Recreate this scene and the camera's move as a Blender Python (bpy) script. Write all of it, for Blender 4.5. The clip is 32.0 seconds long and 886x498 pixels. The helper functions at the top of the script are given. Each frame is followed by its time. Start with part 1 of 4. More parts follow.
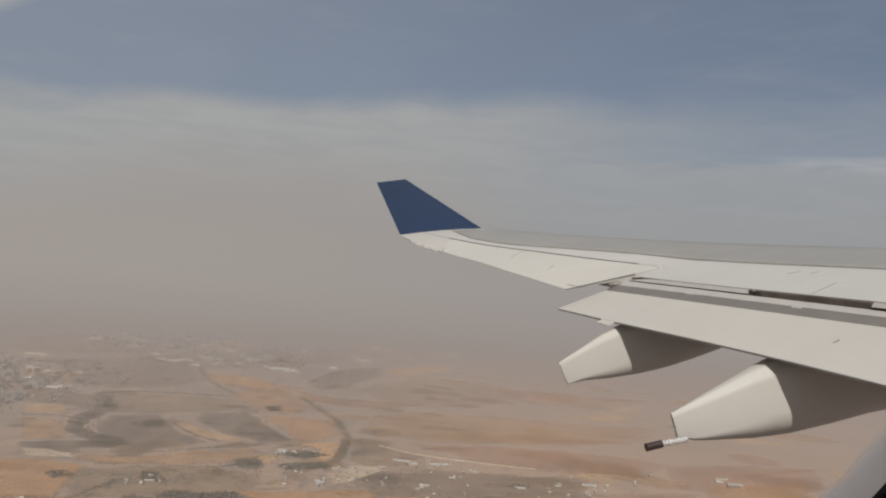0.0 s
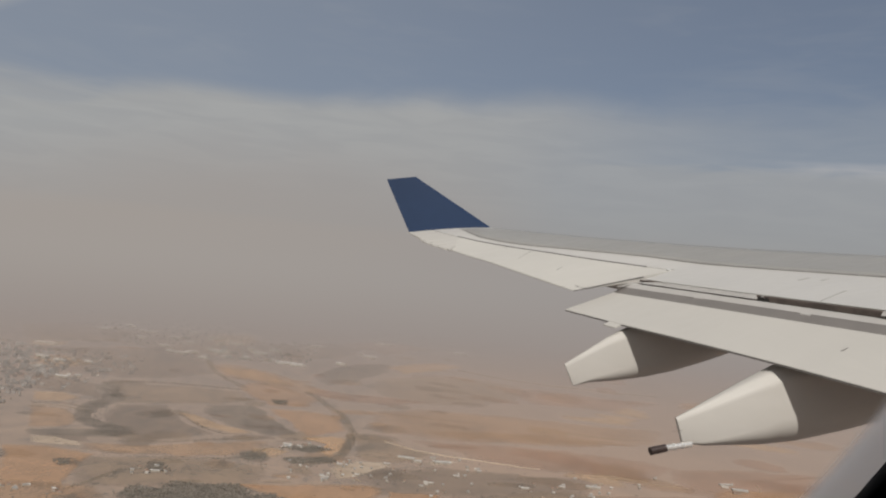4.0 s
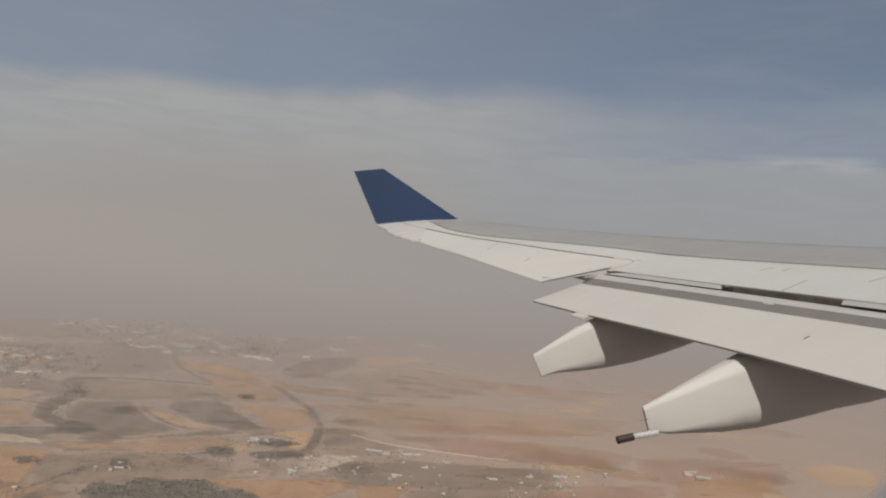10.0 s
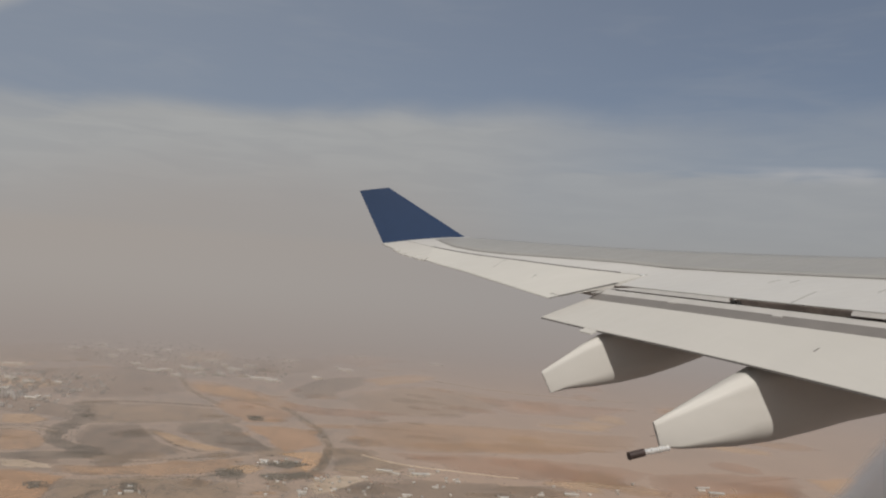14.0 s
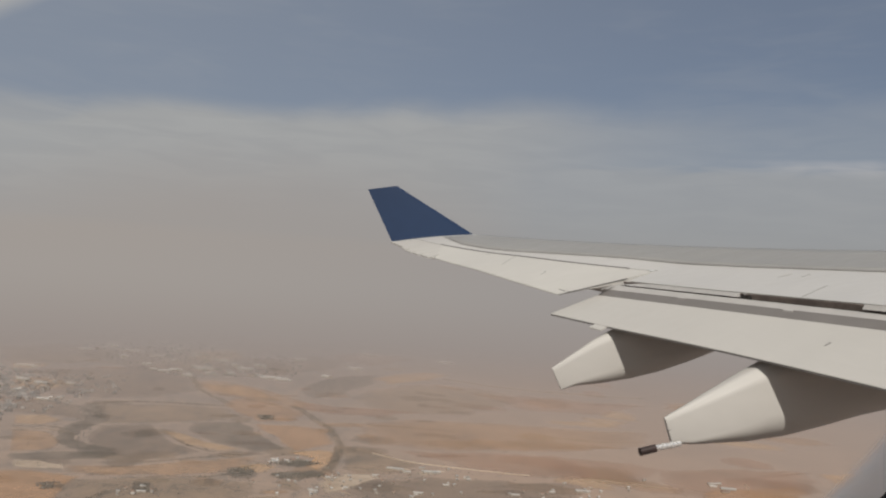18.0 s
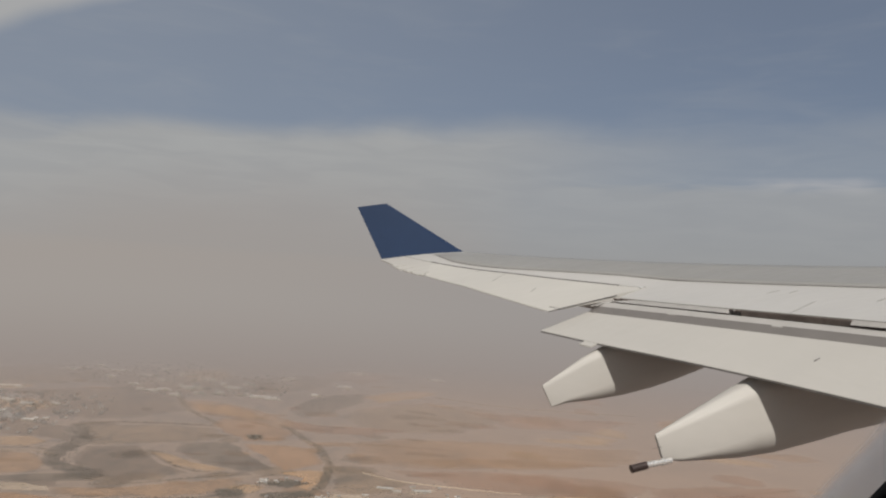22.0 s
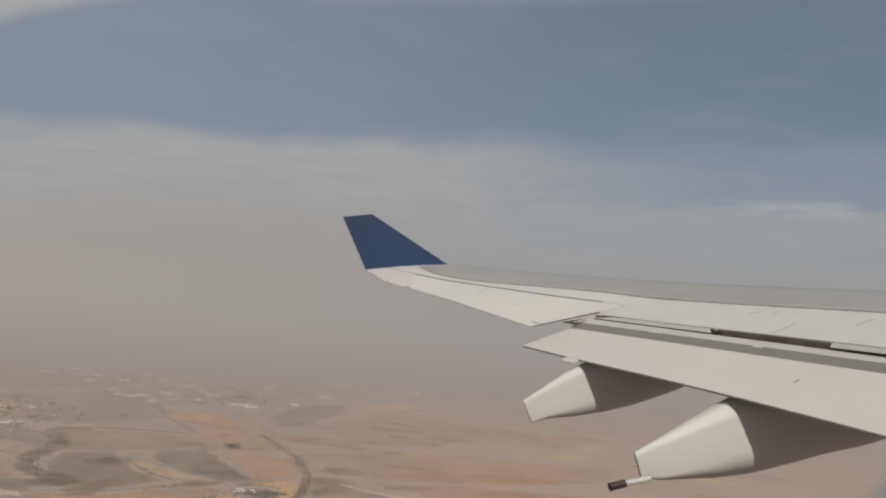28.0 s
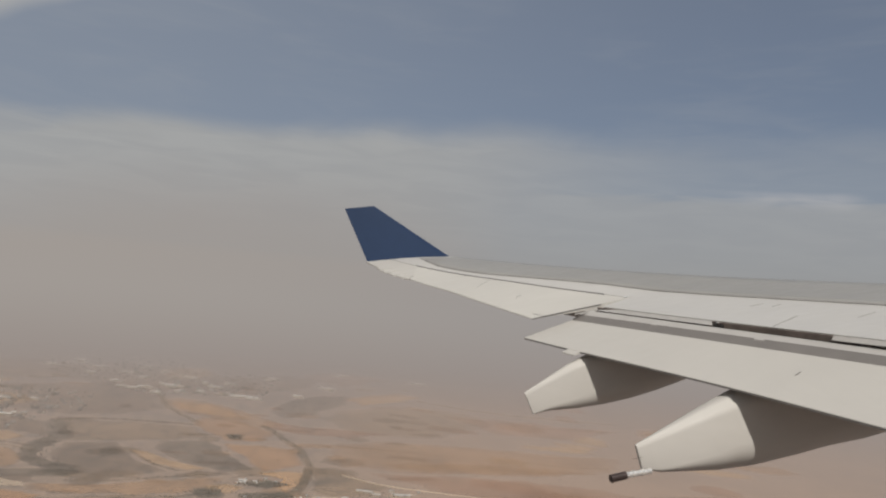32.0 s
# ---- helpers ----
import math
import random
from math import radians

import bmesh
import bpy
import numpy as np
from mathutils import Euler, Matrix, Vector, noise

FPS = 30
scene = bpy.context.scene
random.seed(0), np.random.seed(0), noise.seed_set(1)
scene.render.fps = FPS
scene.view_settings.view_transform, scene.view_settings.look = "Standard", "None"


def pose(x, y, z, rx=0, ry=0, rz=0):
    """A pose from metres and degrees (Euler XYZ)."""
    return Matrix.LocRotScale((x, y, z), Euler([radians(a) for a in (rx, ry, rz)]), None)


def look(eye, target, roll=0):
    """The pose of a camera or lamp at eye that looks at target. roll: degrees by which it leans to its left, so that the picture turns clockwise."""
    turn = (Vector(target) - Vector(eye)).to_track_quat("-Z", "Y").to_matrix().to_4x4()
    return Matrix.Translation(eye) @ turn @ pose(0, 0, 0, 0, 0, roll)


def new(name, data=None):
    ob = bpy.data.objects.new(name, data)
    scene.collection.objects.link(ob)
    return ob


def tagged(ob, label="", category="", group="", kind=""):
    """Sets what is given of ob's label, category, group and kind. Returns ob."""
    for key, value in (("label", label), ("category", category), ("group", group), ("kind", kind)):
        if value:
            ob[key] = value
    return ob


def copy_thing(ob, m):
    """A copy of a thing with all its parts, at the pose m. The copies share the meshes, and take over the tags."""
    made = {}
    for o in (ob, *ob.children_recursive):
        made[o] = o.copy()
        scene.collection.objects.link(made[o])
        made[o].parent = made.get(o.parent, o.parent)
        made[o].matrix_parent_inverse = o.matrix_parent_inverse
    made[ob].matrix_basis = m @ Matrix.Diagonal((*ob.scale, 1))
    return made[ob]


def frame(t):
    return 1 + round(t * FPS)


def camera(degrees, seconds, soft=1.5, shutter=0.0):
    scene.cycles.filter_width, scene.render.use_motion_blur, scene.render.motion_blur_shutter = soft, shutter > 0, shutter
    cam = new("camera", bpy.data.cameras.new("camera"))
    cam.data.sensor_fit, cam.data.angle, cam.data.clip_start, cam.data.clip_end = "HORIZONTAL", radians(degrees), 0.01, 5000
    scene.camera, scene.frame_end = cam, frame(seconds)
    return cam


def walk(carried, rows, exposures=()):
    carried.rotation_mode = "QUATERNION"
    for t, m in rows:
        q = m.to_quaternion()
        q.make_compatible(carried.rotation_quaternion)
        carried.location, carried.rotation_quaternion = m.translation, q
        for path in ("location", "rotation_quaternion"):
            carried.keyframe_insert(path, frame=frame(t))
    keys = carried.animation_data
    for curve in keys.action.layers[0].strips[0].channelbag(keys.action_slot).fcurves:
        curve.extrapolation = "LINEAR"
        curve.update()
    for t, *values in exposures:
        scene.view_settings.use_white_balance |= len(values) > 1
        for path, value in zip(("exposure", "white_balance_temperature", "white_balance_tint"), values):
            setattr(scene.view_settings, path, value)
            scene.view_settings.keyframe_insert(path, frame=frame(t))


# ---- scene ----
ALT = 430.0      # height of the cabin window over the land

# ---- the camera and its walk: seconds, x, y, z from the seat, yaw, pitch, roll ----
cam = camera(60.0, 32.0, soft=2.2)


def aim(x, y, z, yaw, pitch, roll):
    a, b = radians(yaw), radians(pitch)
    eye = Vector((x, y, ALT + z))
    return look(eye, eye + Vector((math.sin(a) * math.cos(b), math.cos(a) * math.cos(b), math.sin(b))), roll)


PATH = [
    (0, -0.034, -0.048, 0.006, 8.691, 2.022, 4.113),
    (0.5, -0.04, -0.057, 0.01, 8.101, 1.412, 4.188),
    (1, -0.04, -0.076, 0.03, 7.392, 0.691, 4.383),
    (1.5, -0.027, -0.065, 0.025, 7.285, 0.755, 4.929),
    (2, -0.023, -0.067, 0.027, 7.476, 1.045, 4.627),
    (2.5, -0.017, -0.059, 0.028, 7.576, 0.692, 4.74),
    (3, -0.012, -0.052, 0.025, 7.549, 0.668, 4.985),
    (3.5, -0.006, -0.044, 0.02, 7.794, 1.759, 5.182),
    (5.5, -0.013, -0.047, 0.018, 8.132, 1.832, 5.729),
    (6, -0.008, -0.043, 0.021, 7.875, 1.608, 5.459),
    (6.5, 0.001, -0.028, 0.018, 8.189, 1.321, 4.852),
    (7, -0.001, -0.016, 0.004, 9.055, 2.098, 4.506),
    (7.5, 0.009, -0.015, 0.015, 8.462, 1.511, 5.029),
    (8, -0.027, -0.016, -0.011, 9.948, 1.875, 3.677),
    (8.5, -0.015, -0, -0.009, 10.366, 2.024, 4.134),
    (9, -0.015, -0.011, 0.005, 9.85, 1.936, 5.114),
    (9.5, -0.027, -0.01, -0.003, 9.723, 1.192, 4.842),
    (10, -0.016, 0.006, -0.004, 10.485, 1.491, 5.143),
    (10.5, -0.007, 0.009, -0.001, 10.327, 1.869, 4.993),
    (11, -0.01, 0.004, -0.004, 10.326, 2.622, 4.427),
    (11.5, -0.013, 0.007, -0.013, 10.563, 3.21, 4.41),
    (12, -0.009, 0.001, -0.007, 10.21, 3.067, 4.341),
    (12.5, -0.011, -0.004, -0.005, 10.119, 2.952, 4.503),
    (13, -0, 0, -0, 10, 2.9, 4.5),
    (13.5, -0.011, -0.005, -0.004, 9.955, 2.488, 4.315),
    (14, -0.015, -0.014, -0.001, 9.876, 2.763, 4.185),
    (14.5, -0.014, -0.009, -0.007, 9.869, 3.064, 4.267),
    (16.5, -0.031, -0.023, -0.012, 10.195, 3.134, 3.694),
    (17, -0.042, -0.035, -0.015, 9.911, 3.33, 3.491),
    (17.5, -0.025, -0.031, 0, 9.381, 2.603, 3.673),
    (18, -0.035, -0.035, -0.004, 9.267, 2.557, 3.617),
    (18.5, -0.033, -0.035, -0.004, 9.461, 2.703, 3.45),
    (19, -0.013, -0.033, 0.013, 8.897, 1.973, 3.636),
    (19.5, -0.025, -0.033, -0.003, 9.115, 2.924, 3.764),
    (20, -0.01, -0.029, 0.006, 9.02, 2.889, 3.96),
    (20.5, -0.021, -0.024, -0.006, 9.745, 3.49, 3.918),
    (21, -0.034, -0.034, -0.008, 9.866, 3.87, 3.864),
    (21.5, -0.043, -0.044, -0.009, 9.719, 3.893, 3.615),
    (22, -0.033, -0.028, -0.015, 9.943, 3.927, 3.408),
    (22.5, -0.028, -0.023, -0.015, 10.523, 4.581, 3.697),
    (23, -0.024, -0.017, -0.015, 10.695, 4.53, 3.072),
    (23.5, -0.029, -0.029, -0.01, 10.344, 4.642, 4.205),
    (24, -0.039, -0.021, -0.023, 10.644, 4.676, 3.87),
    (24.5, -0.039, -0.027, -0.019, 10.435, 4.547, 3.398),
    (25, -0.045, -0.026, -0.026, 10.591, 4.889, 2.244),
    (25.5, -0.02, 0.003, -0.024, 11.038, 4.21, 4.687),
    (27.5, -0.017, 0.004, -0.016, 11.036, 4.879, 4.212),
    (28, -0.012, 0.009, -0.015, 11.002, 4.938, 4.86),
    (28.5, -0.017, 0.006, -0.022, 10.978, 4.934, 4.264),
    (29, 0.019, 0.028, -0.015, 10.833, 4.686, 5.155),
    (29.5, -0.012, 0.021, -0.026, 11.564, 4.991, 4.536),
    (30, -0.006, 0.027, -0.017, 11.467, 4.942, 4.659),
    (30.5, -0.004, 0.025, -0.015, 11.586, 5.416, 5.273),
    (31, -0.007, 0.025, -0.015, 11.603, 4.96, 5.207),
    (31.5, -0.007, 0.018, -0.009, 11.372, 4.751, 4.986),
    (32, -0.011, 0.01, -0.006, 10.922, 4.313, 4.942),
]
walk(cam, [(t, aim(x, y, z, a, b, c)) for t, x, y, z, a, b, c in PATH])

# ---- world and sun ----
SUN = Vector((-0.10, -0.75, 0.785)).normalized()      # towards the sun: high, behind the cabin and a little aft
sun_el, sun_az = math.asin(SUN.z), math.atan2(SUN.x, SUN.y)


class Nodes:
    """Short-hand for node trees."""

    def __init__(self, tree):
        self.t = tree
        tree.nodes.clear()

    def add(self, kind, **sets):
        n = self.t.nodes.new(kind)
        for k, v in sets.items():
            if k == "op":
                n.operation = v
            elif k == "blend":
                n.blend_type = v
            elif k == "dims":
                n.noise_dimensions = v
            elif k == "interp":
                n.interpolation_type = v
        return n

    def put(self, sock, v):
        if isinstance(v, bpy.types.NodeSocket):
            self.t.links.new(v, sock)
        elif v is not None:
            sock.default_value = v

    def math(self, op, a, b=None, c=None, clamp=False):
        n = self.add("ShaderNodeMath", op=op)
        n.use_clamp = clamp
        for i, v in enumerate((a, b, c)):
            self.put(n.inputs[i], v)
        return n.outputs[0]

    def ramp(self, v, a, b, lo=0.0, hi=1.0, smooth=True):
        n = self.add("ShaderNodeMapRange", interp="SMOOTHSTEP" if smooth else "LINEAR")
        for i, x in enumerate((v, a, b, lo, hi)):
            self.put(n.inputs[i], x)
        return n.outputs[0]

    def mix(self, f, a, b, blend="MIX"):
        n = self.add("ShaderNodeMix", blend=blend)
        n.data_type = "RGBA"
        for i, v in ((0, f), (6, a), (7, b)):
            self.put(n.inputs[i], (*v, 1) if isinstance(v, tuple) and len(v) == 3 else v)
        return n.outputs[2]

    def noise(self, vec, scale, detail=4.0, rough=0.55, distort=0.0):
        n = self.add("ShaderNodeTexNoise")
        self.put(n.inputs["Vector"], vec)
        n.inputs["Scale"].default_value, n.inputs["Detail"].default_value = scale, detail
        n.inputs["Roughness"].default_value, n.inputs["Distortion"].default_value = rough, distort
        return n.outputs[0]

    def scaled(self, vec, s, loc=(0, 0, 0), rot=(0, 0, 0)):
        n = self.add("ShaderNodeMapping")
        self.put(n.inputs[0], vec)
        n.inputs[1].default_value, n.inputs[2].default_value, n.inputs[3].default_value = loc, rot, s
        return n.outputs[0]


world = bpy.data.worlds.new("dusty_sky")
scene.world = world
world.use_nodes = True
w = Nodes(world.node_tree)
sky = w.add("ShaderNodeTexSky")
sky.sky_type, sky.sun_disc = "NISHITA", False
sky.sun_elevation, sky.sun_rotation = sun_el, sun_az
sky.altitude, sky.air_density, sky.dust_density, sky.ozone_density = 900, 1.0, 2.5, 1.5
way = w.add("ShaderNodeTexCoord").outputs["Generated"]
sep = w.add("ShaderNodeSeparateXYZ")
w.put(sep.inputs[0], way)
az = w.math("MULTIPLY", w.math("ARCTAN2", sep.outputs[0], sep.outputs[1]), 57.2958)
el = w.math("MULTIPLY", w.math("ARCSINE", sep.outputs[2]), 57.2958)
flat = w.add("ShaderNodeCombineXYZ")
w.put(flat.inputs[0], az), w.put(flat.inputs[1], el)
plane = flat.outputs[0]
streak = w.noise(w.scaled(plane, (0.05, 0.22, 1), rot=(0, 0, 0.05)), 1.0, 5, 0.55, 0.6)
billow = w.noise(w.scaled(plane, (0.11, 0.2, 1), loc=(3, 1, 0)), 1.0, 4, 0.52, 0.4)
fine = w.noise(w.scaled(plane, (0.16, 0.95, 1)), 1.0, 3, 0.5, 0.8)
# the upper dust bank, falling away aft; a lower one runs on behind the wing
top = w.math("ADD", w.ramp(az, -26, -7, 9.0, 11.9), w.ramp(az, -9, 16, 0, 1.5))
top = w.math("ADD", top, w.math("MULTIPLY", w.math("SUBTRACT", billow, 0.5), w.ramp(az, -5, 12, 1.8, 2.4)))
edge = w.ramp(az, -12, 18, 0.85, 1.3)
bank = w.ramp(w.math("DIVIDE", w.math("SUBTRACT", top, el), edge), -0.9, 1.4)
bank = w.math("MULTIPLY", bank, w.ramp(az, 6, 34, 0.90, 0.30))
low_top = w.math("SUBTRACT", w.math("ADD", 10.1, w.math("MULTIPLY", w.math("SUBTRACT", fine, 0.5), 1.4)), w.math("MULTIPLY", w.math("SUBTRACT", az, 20.0), 0.02))
bank = w.math("MAXIMUM", bank, w.ramp(w.math("SUBTRACT", low_top, el), -0.5, 1.3, 0, 0.72))
low = w.ramp(w.math("SUBTRACT", top, el), 1.2, w.ramp(az, -4, 22, 8.5, 15.0))
clear = w.mix(1.0, sky.outputs[0], (0.053, 0.053, 0.0545), "MULTIPLY")
clear = w.mix(w.ramp(az, 40, -25, 0.42, 0.78), clear, (0.258, 0.288, 0.338))
clear = w.mix(w.ramp(el, 26, 60, 0, 0.5), clear, (0.18, 0.23, 0.32))
veil = w.ramp(w.math("ADD", streak, w.math("MULTIPLY", fine, 0.35)), 0.62, 1.0, 0, 0.15)
roof = w.math("ADD", 22.0, w.math("SUBTRACT", w.math("MULTIPLY", w.math("MAXIMUM", az, 0.0), 0.06), w.math("MULTIPLY", w.math("POWER", w.math("MINIMUM", az, 0.0), 2.0), 0.0140)))
roof = w.math("ADD", roof, w.math("MULTIPLY", w.math("SUBTRACT", billow, 0.5), 1.4))
high = w.math("MULTIPLY", w.ramp(w.math("SUBTRACT", el, roof), -0.7, 1.1), w.ramp(az, -22, 12, 1.0, 0.45))
clear = w.mix(w.math("MAXIMUM", veil, high), clear, (0.375, 0.378, 0.38))
over = w.math("SUBTRACT", el, w.math("SUBTRACT", 10.5, w.math("MULTIPLY", az, 0.025)))
over = w.math("ADD", over, w.math("MULTIPLY", w.math("SUBTRACT", billow, 0.5), 0.9))
wisp = w.math("MULTIPLY", w.ramp(over, 0.4, 0.0), w.ramp(over, -1.2, -0.1))
wisp = w.math("MULTIPLY", wisp, w.math("MULTIPLY", w.ramp(az, 26, 37), w.ramp(az, 40.3, 38.2)))
wisp = w.math("MULTIPLY", wisp, w.ramp(w.math("ADD", fine, w.math("MULTIPLY", billow, 0.4)), 0.45, 0.9, 0.05, 0.6))
cloud = w.mix(w.ramp(fine, 0.3, 0.7, 0, 1), (0.350, 0.352, 0.350), (0.378, 0.379, 0.372))
dust = w.mix(w.ramp(az, -20, 40), (0.354, 0.322, 0.298), (0.320, 0.300, 0.290))
dust = w.mix(w.ramp(el, 0.0, -7.0), dust, (0.307, 0.263, 0.240))
body_ = w.mix(low, cloud, dust)
both = w.mix(w.math("MAXIMUM", bank, w.ramp(el, 7.5, 2.0)), clear, body_)
both = w.mix(wisp, both, (0.42, 0.42, 0.435))
bg = w.add("ShaderNodeBackground")
w.put(bg.inputs[0], both)
bg.inputs[1].default_value = 1.0
out = w.add("ShaderNodeOutputWorld")
w.put(out.inputs[0], bg.outputs[0])

lamp = bpy.data.lights.new("sun", "SUN")
lamp.energy, lamp.angle, lamp.color = 3.9, radians(0.6), (1.0, 0.955, 0.88)
sun_ob = new("sun", lamp)
sun_ob.matrix_world = look(SUN * 50 + Vector((0, 0, ALT)), Vector((0, 0, ALT)))


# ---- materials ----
def haze_faded(n, shader, soft=False):
    """Fades the far land to transparent before the sky, standing in for haze."""
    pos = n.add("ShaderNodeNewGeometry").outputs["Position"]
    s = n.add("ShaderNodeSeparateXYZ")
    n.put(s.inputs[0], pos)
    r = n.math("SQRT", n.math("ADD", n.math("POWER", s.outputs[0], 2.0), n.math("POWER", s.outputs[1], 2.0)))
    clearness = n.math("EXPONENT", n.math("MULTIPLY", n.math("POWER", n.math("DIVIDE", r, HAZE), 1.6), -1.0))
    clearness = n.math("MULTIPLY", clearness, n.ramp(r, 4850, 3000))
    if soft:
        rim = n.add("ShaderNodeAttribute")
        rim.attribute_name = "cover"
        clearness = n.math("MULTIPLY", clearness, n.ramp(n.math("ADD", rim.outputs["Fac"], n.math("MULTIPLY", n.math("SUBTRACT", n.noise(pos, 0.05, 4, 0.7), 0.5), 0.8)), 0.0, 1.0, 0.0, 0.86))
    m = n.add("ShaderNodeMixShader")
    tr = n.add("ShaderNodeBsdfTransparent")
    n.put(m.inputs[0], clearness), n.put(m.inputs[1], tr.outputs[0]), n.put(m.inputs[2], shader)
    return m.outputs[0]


# distance scale of the haze put into the materials by that fade
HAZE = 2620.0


def material(name, base, rough=0.5, metal=0.0, scale=3.0, vary=0.08, grime=None, bump=0.0, bump_scale=30.0, far=False, island=0.0, coat=0.0, stretch=(1, 1, 1), gloss=0.5, rough_vary=0.06):
    m = bpy.data.materials.new(name)
    m.use_nodes = True
    n = Nodes(m.node_tree)
    p = n.add("ShaderNodeBsdfPrincipled")
    pos = n.scaled(n.add("ShaderNodeNewGeometry").outputs["Position"], stretch)
    a = n.noise(pos, scale, 5, 0.6)
    b = n.noise(pos, scale * 7.3, 3, 0.55)
    f = n.math("ADD", n.math("MULTIPLY", a, 0.65), n.math("MULTIPLY", b, 0.35))
    dark, light = tuple(c * (1 - vary) for c in base), tuple(min(1, c * (1 + vary)) for c in base)
    col = n.mix(n.ramp(f, 0.32, 0.68), dark, light)
    if grime:
        col = n.mix(n.ramp(n.noise(pos, scale * 0.6, 6, 0.65, 1.0), 0.56, 0.78, 0, 0.5), col, grime)
    if island:
        rnd = n.add("ShaderNodeNewGeometry").outputs["Random Per Island"]
        col = n.mix(n.math("MULTIPLY", rnd, island), col, tuple(c * 0.35 for c in base))
    n.put(p.inputs["Base Color"], col)
    n.put(p.inputs["Roughness"], n.ramp(b, 0.3, 0.7, max(0.05, rough - rough_vary), min(1, rough + rough_vary)))
    p.inputs["Metallic"].default_value = metal
    p.inputs["Coat Weight"].default_value = coat
    p.inputs["Specular IOR Level"].default_value = gloss
    if bump:
        bn = n.add("ShaderNodeBump")
        bn.inputs["Strength"].default_value, bn.inputs["Distance"].default_value = bump, 0.01
        n.put(bn.inputs["Height"], n.noise(pos, bump_scale, 3))
        n.put(p.inputs["Normal"], bn.outputs[0])
    o = n.add("ShaderNodeOutputMaterial")
    # far: haze goes into the material as transparency
    n.put(o.inputs[0], haze_faded(n, p.outputs[0]) if far else p.outputs[0])
    return m


AIL = material("aileron_paint", (0.440, 0.421, 0.390), 0.45, 0, 0.7, 0.04, (0.41, 0.385, 0.35), 0.05, 40, stretch=(0.35, 1, 1))
WHITE = material("wing_paint", (0.414, 0.395, 0.368), 0.45, 0, 0.7, 0.025, (0.388, 0.367, 0.338), 0.05, 40, stretch=(0.35, 1, 1))
TOP = material("wing_top_paint", (0.423, 0.408, 0.389), 0.42, 0, 0.7, 0.035, (0.40, 0.388, 0.372), 0.05, 40, stretch=(0.35, 1, 1))
FAIR = material("fairing_paint", (0.430, 0.410, 0.382), 0.62, 0, 0.9, 0.03, (0.38, 0.357, 0.325), 0.05, 40, stretch=(0.4, 1, 1))
SLAT = material("bare_slat_metal", (0.295, 0.285, 0.27), 0.42, 0.25, 0.9, 0.05, (0.235, 0.228, 0.215), 0.05, 60, stretch=(0.4, 1, 1))
PRIMER = material("grey_flap_primer", (0.146, 0.134, 0.126), 0.55, 0, 1.5, 0.08, (0.17, 0.16, 0.15))
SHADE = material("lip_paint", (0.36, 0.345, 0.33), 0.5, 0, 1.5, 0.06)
# brown-black that puts the shade of the flap bay into the colour
DARK = material("bay_shade", (0.16, 0.133, 0.118), 0.7, 0, 3, 0.3)
BLACK = material("black_fitting", (0.02, 0.018, 0.017), 0.6, 0, 5, 0.2)
FAINT = material("filled_joint", (0.27, 0.26, 0.245), 0.7, 0, 4, 0.15)
LIP = material("lip_primer", (0.375, 0.362, 0.35), 0.6, 0, 2, 0.08)
JOINT = material("joint_sealant", (0.20, 0.19, 0.18), 0.7, 0, 4, 0.15)
GAP = material("gap_and_shade", (0.11, 0.103, 0.098), 0.7, 0, 4, 0.2)
NAVY = material("navy_winglet_paint", (0.0125, 0.0275, 0.066), 0.55, 0, 0.5, 0.06, (0.015, 0.028, 0.07), gloss=0.1, rough_vary=0.0)
STEEL = material("pale_steel", (0.72, 0.70, 0.67), 0.28, 0.6, 6, 0.06)
NOZZLE = material("sooty_nozzle", (0.045, 0.030, 0.027), 0.45, 0.3, 9, 0.3)
LENS = material("lamp_lens", (0.6, 0.6, 0.6), 0.3, 0, 5, 0.02, coat=1.0)
REVEAL = bpy.data.materials.new("window_reveal_plastic")
REVEAL.use_nodes = True
rv = Nodes(REVEAL.node_tree)
dif, trl, mx = rv.add("ShaderNodeBsdfDiffuse"), rv.add("ShaderNodeBsdfTranslucent"), rv.add("ShaderNodeMixShader")
tone = rv.mix(rv.ramp(rv.noise(rv.add("ShaderNodeNewGeometry").outputs["Position"], 60, 4), 0.3, 0.7), (0.95, 0.97, 0.99), (0.98, 0.99, 1.0))
rv.put(dif.inputs[0], tone), rv.put(trl.inputs[0], tone)
rv.put(mx.inputs[0], 0.97), rv.put(mx.inputs[1], dif.outputs[0]), rv.put(mx.inputs[2], trl.outputs[0])
rim_, see, mx2 = rv.add("ShaderNodeAttribute"), rv.add("ShaderNodeBsdfTransparent"), rv.add("ShaderNodeMixShader")
rim_.attribute_name = "cover"
rv.put(mx2.inputs[0], rv.ramp(rim_.outputs["Fac"], 0.0, 1.0, 0.02, 0.94)), rv.put(mx2.inputs[1], see.outputs[0]), rv.put(mx2.inputs[2], mx.outputs[0])
rv.put(rv.add("ShaderNodeOutputMaterial").inputs[0], mx2.outputs[0])
CABIN = material("cabin_panel", (0.30, 0.30, 0.31), 0.6, 0, 3, 0.05)
SEAL = material("black_window_seal", (0.012, 0.012, 0.014), 0.6, 0, 9, 0.2)
HULL = material("hull_paint", (0.62, 0.62, 0.63), 0.35, 0, 0.8, 0.04, (0.55, 0.54, 0.53))


# ---- mesh helpers ----
def finish(bm, smooth=False):
    bmesh.ops.recalc_face_normals(bm, faces=bm.faces)
    if smooth:
        for f in bm.faces:
            f.smooth = len(f.verts) < 5
    return bm


def mesh_of(name, bm, mat):
    me = bpy.data.meshes.new(name)
    bm.to_mesh(me)
    bm.free()
    me.materials.append(mat)
    return me


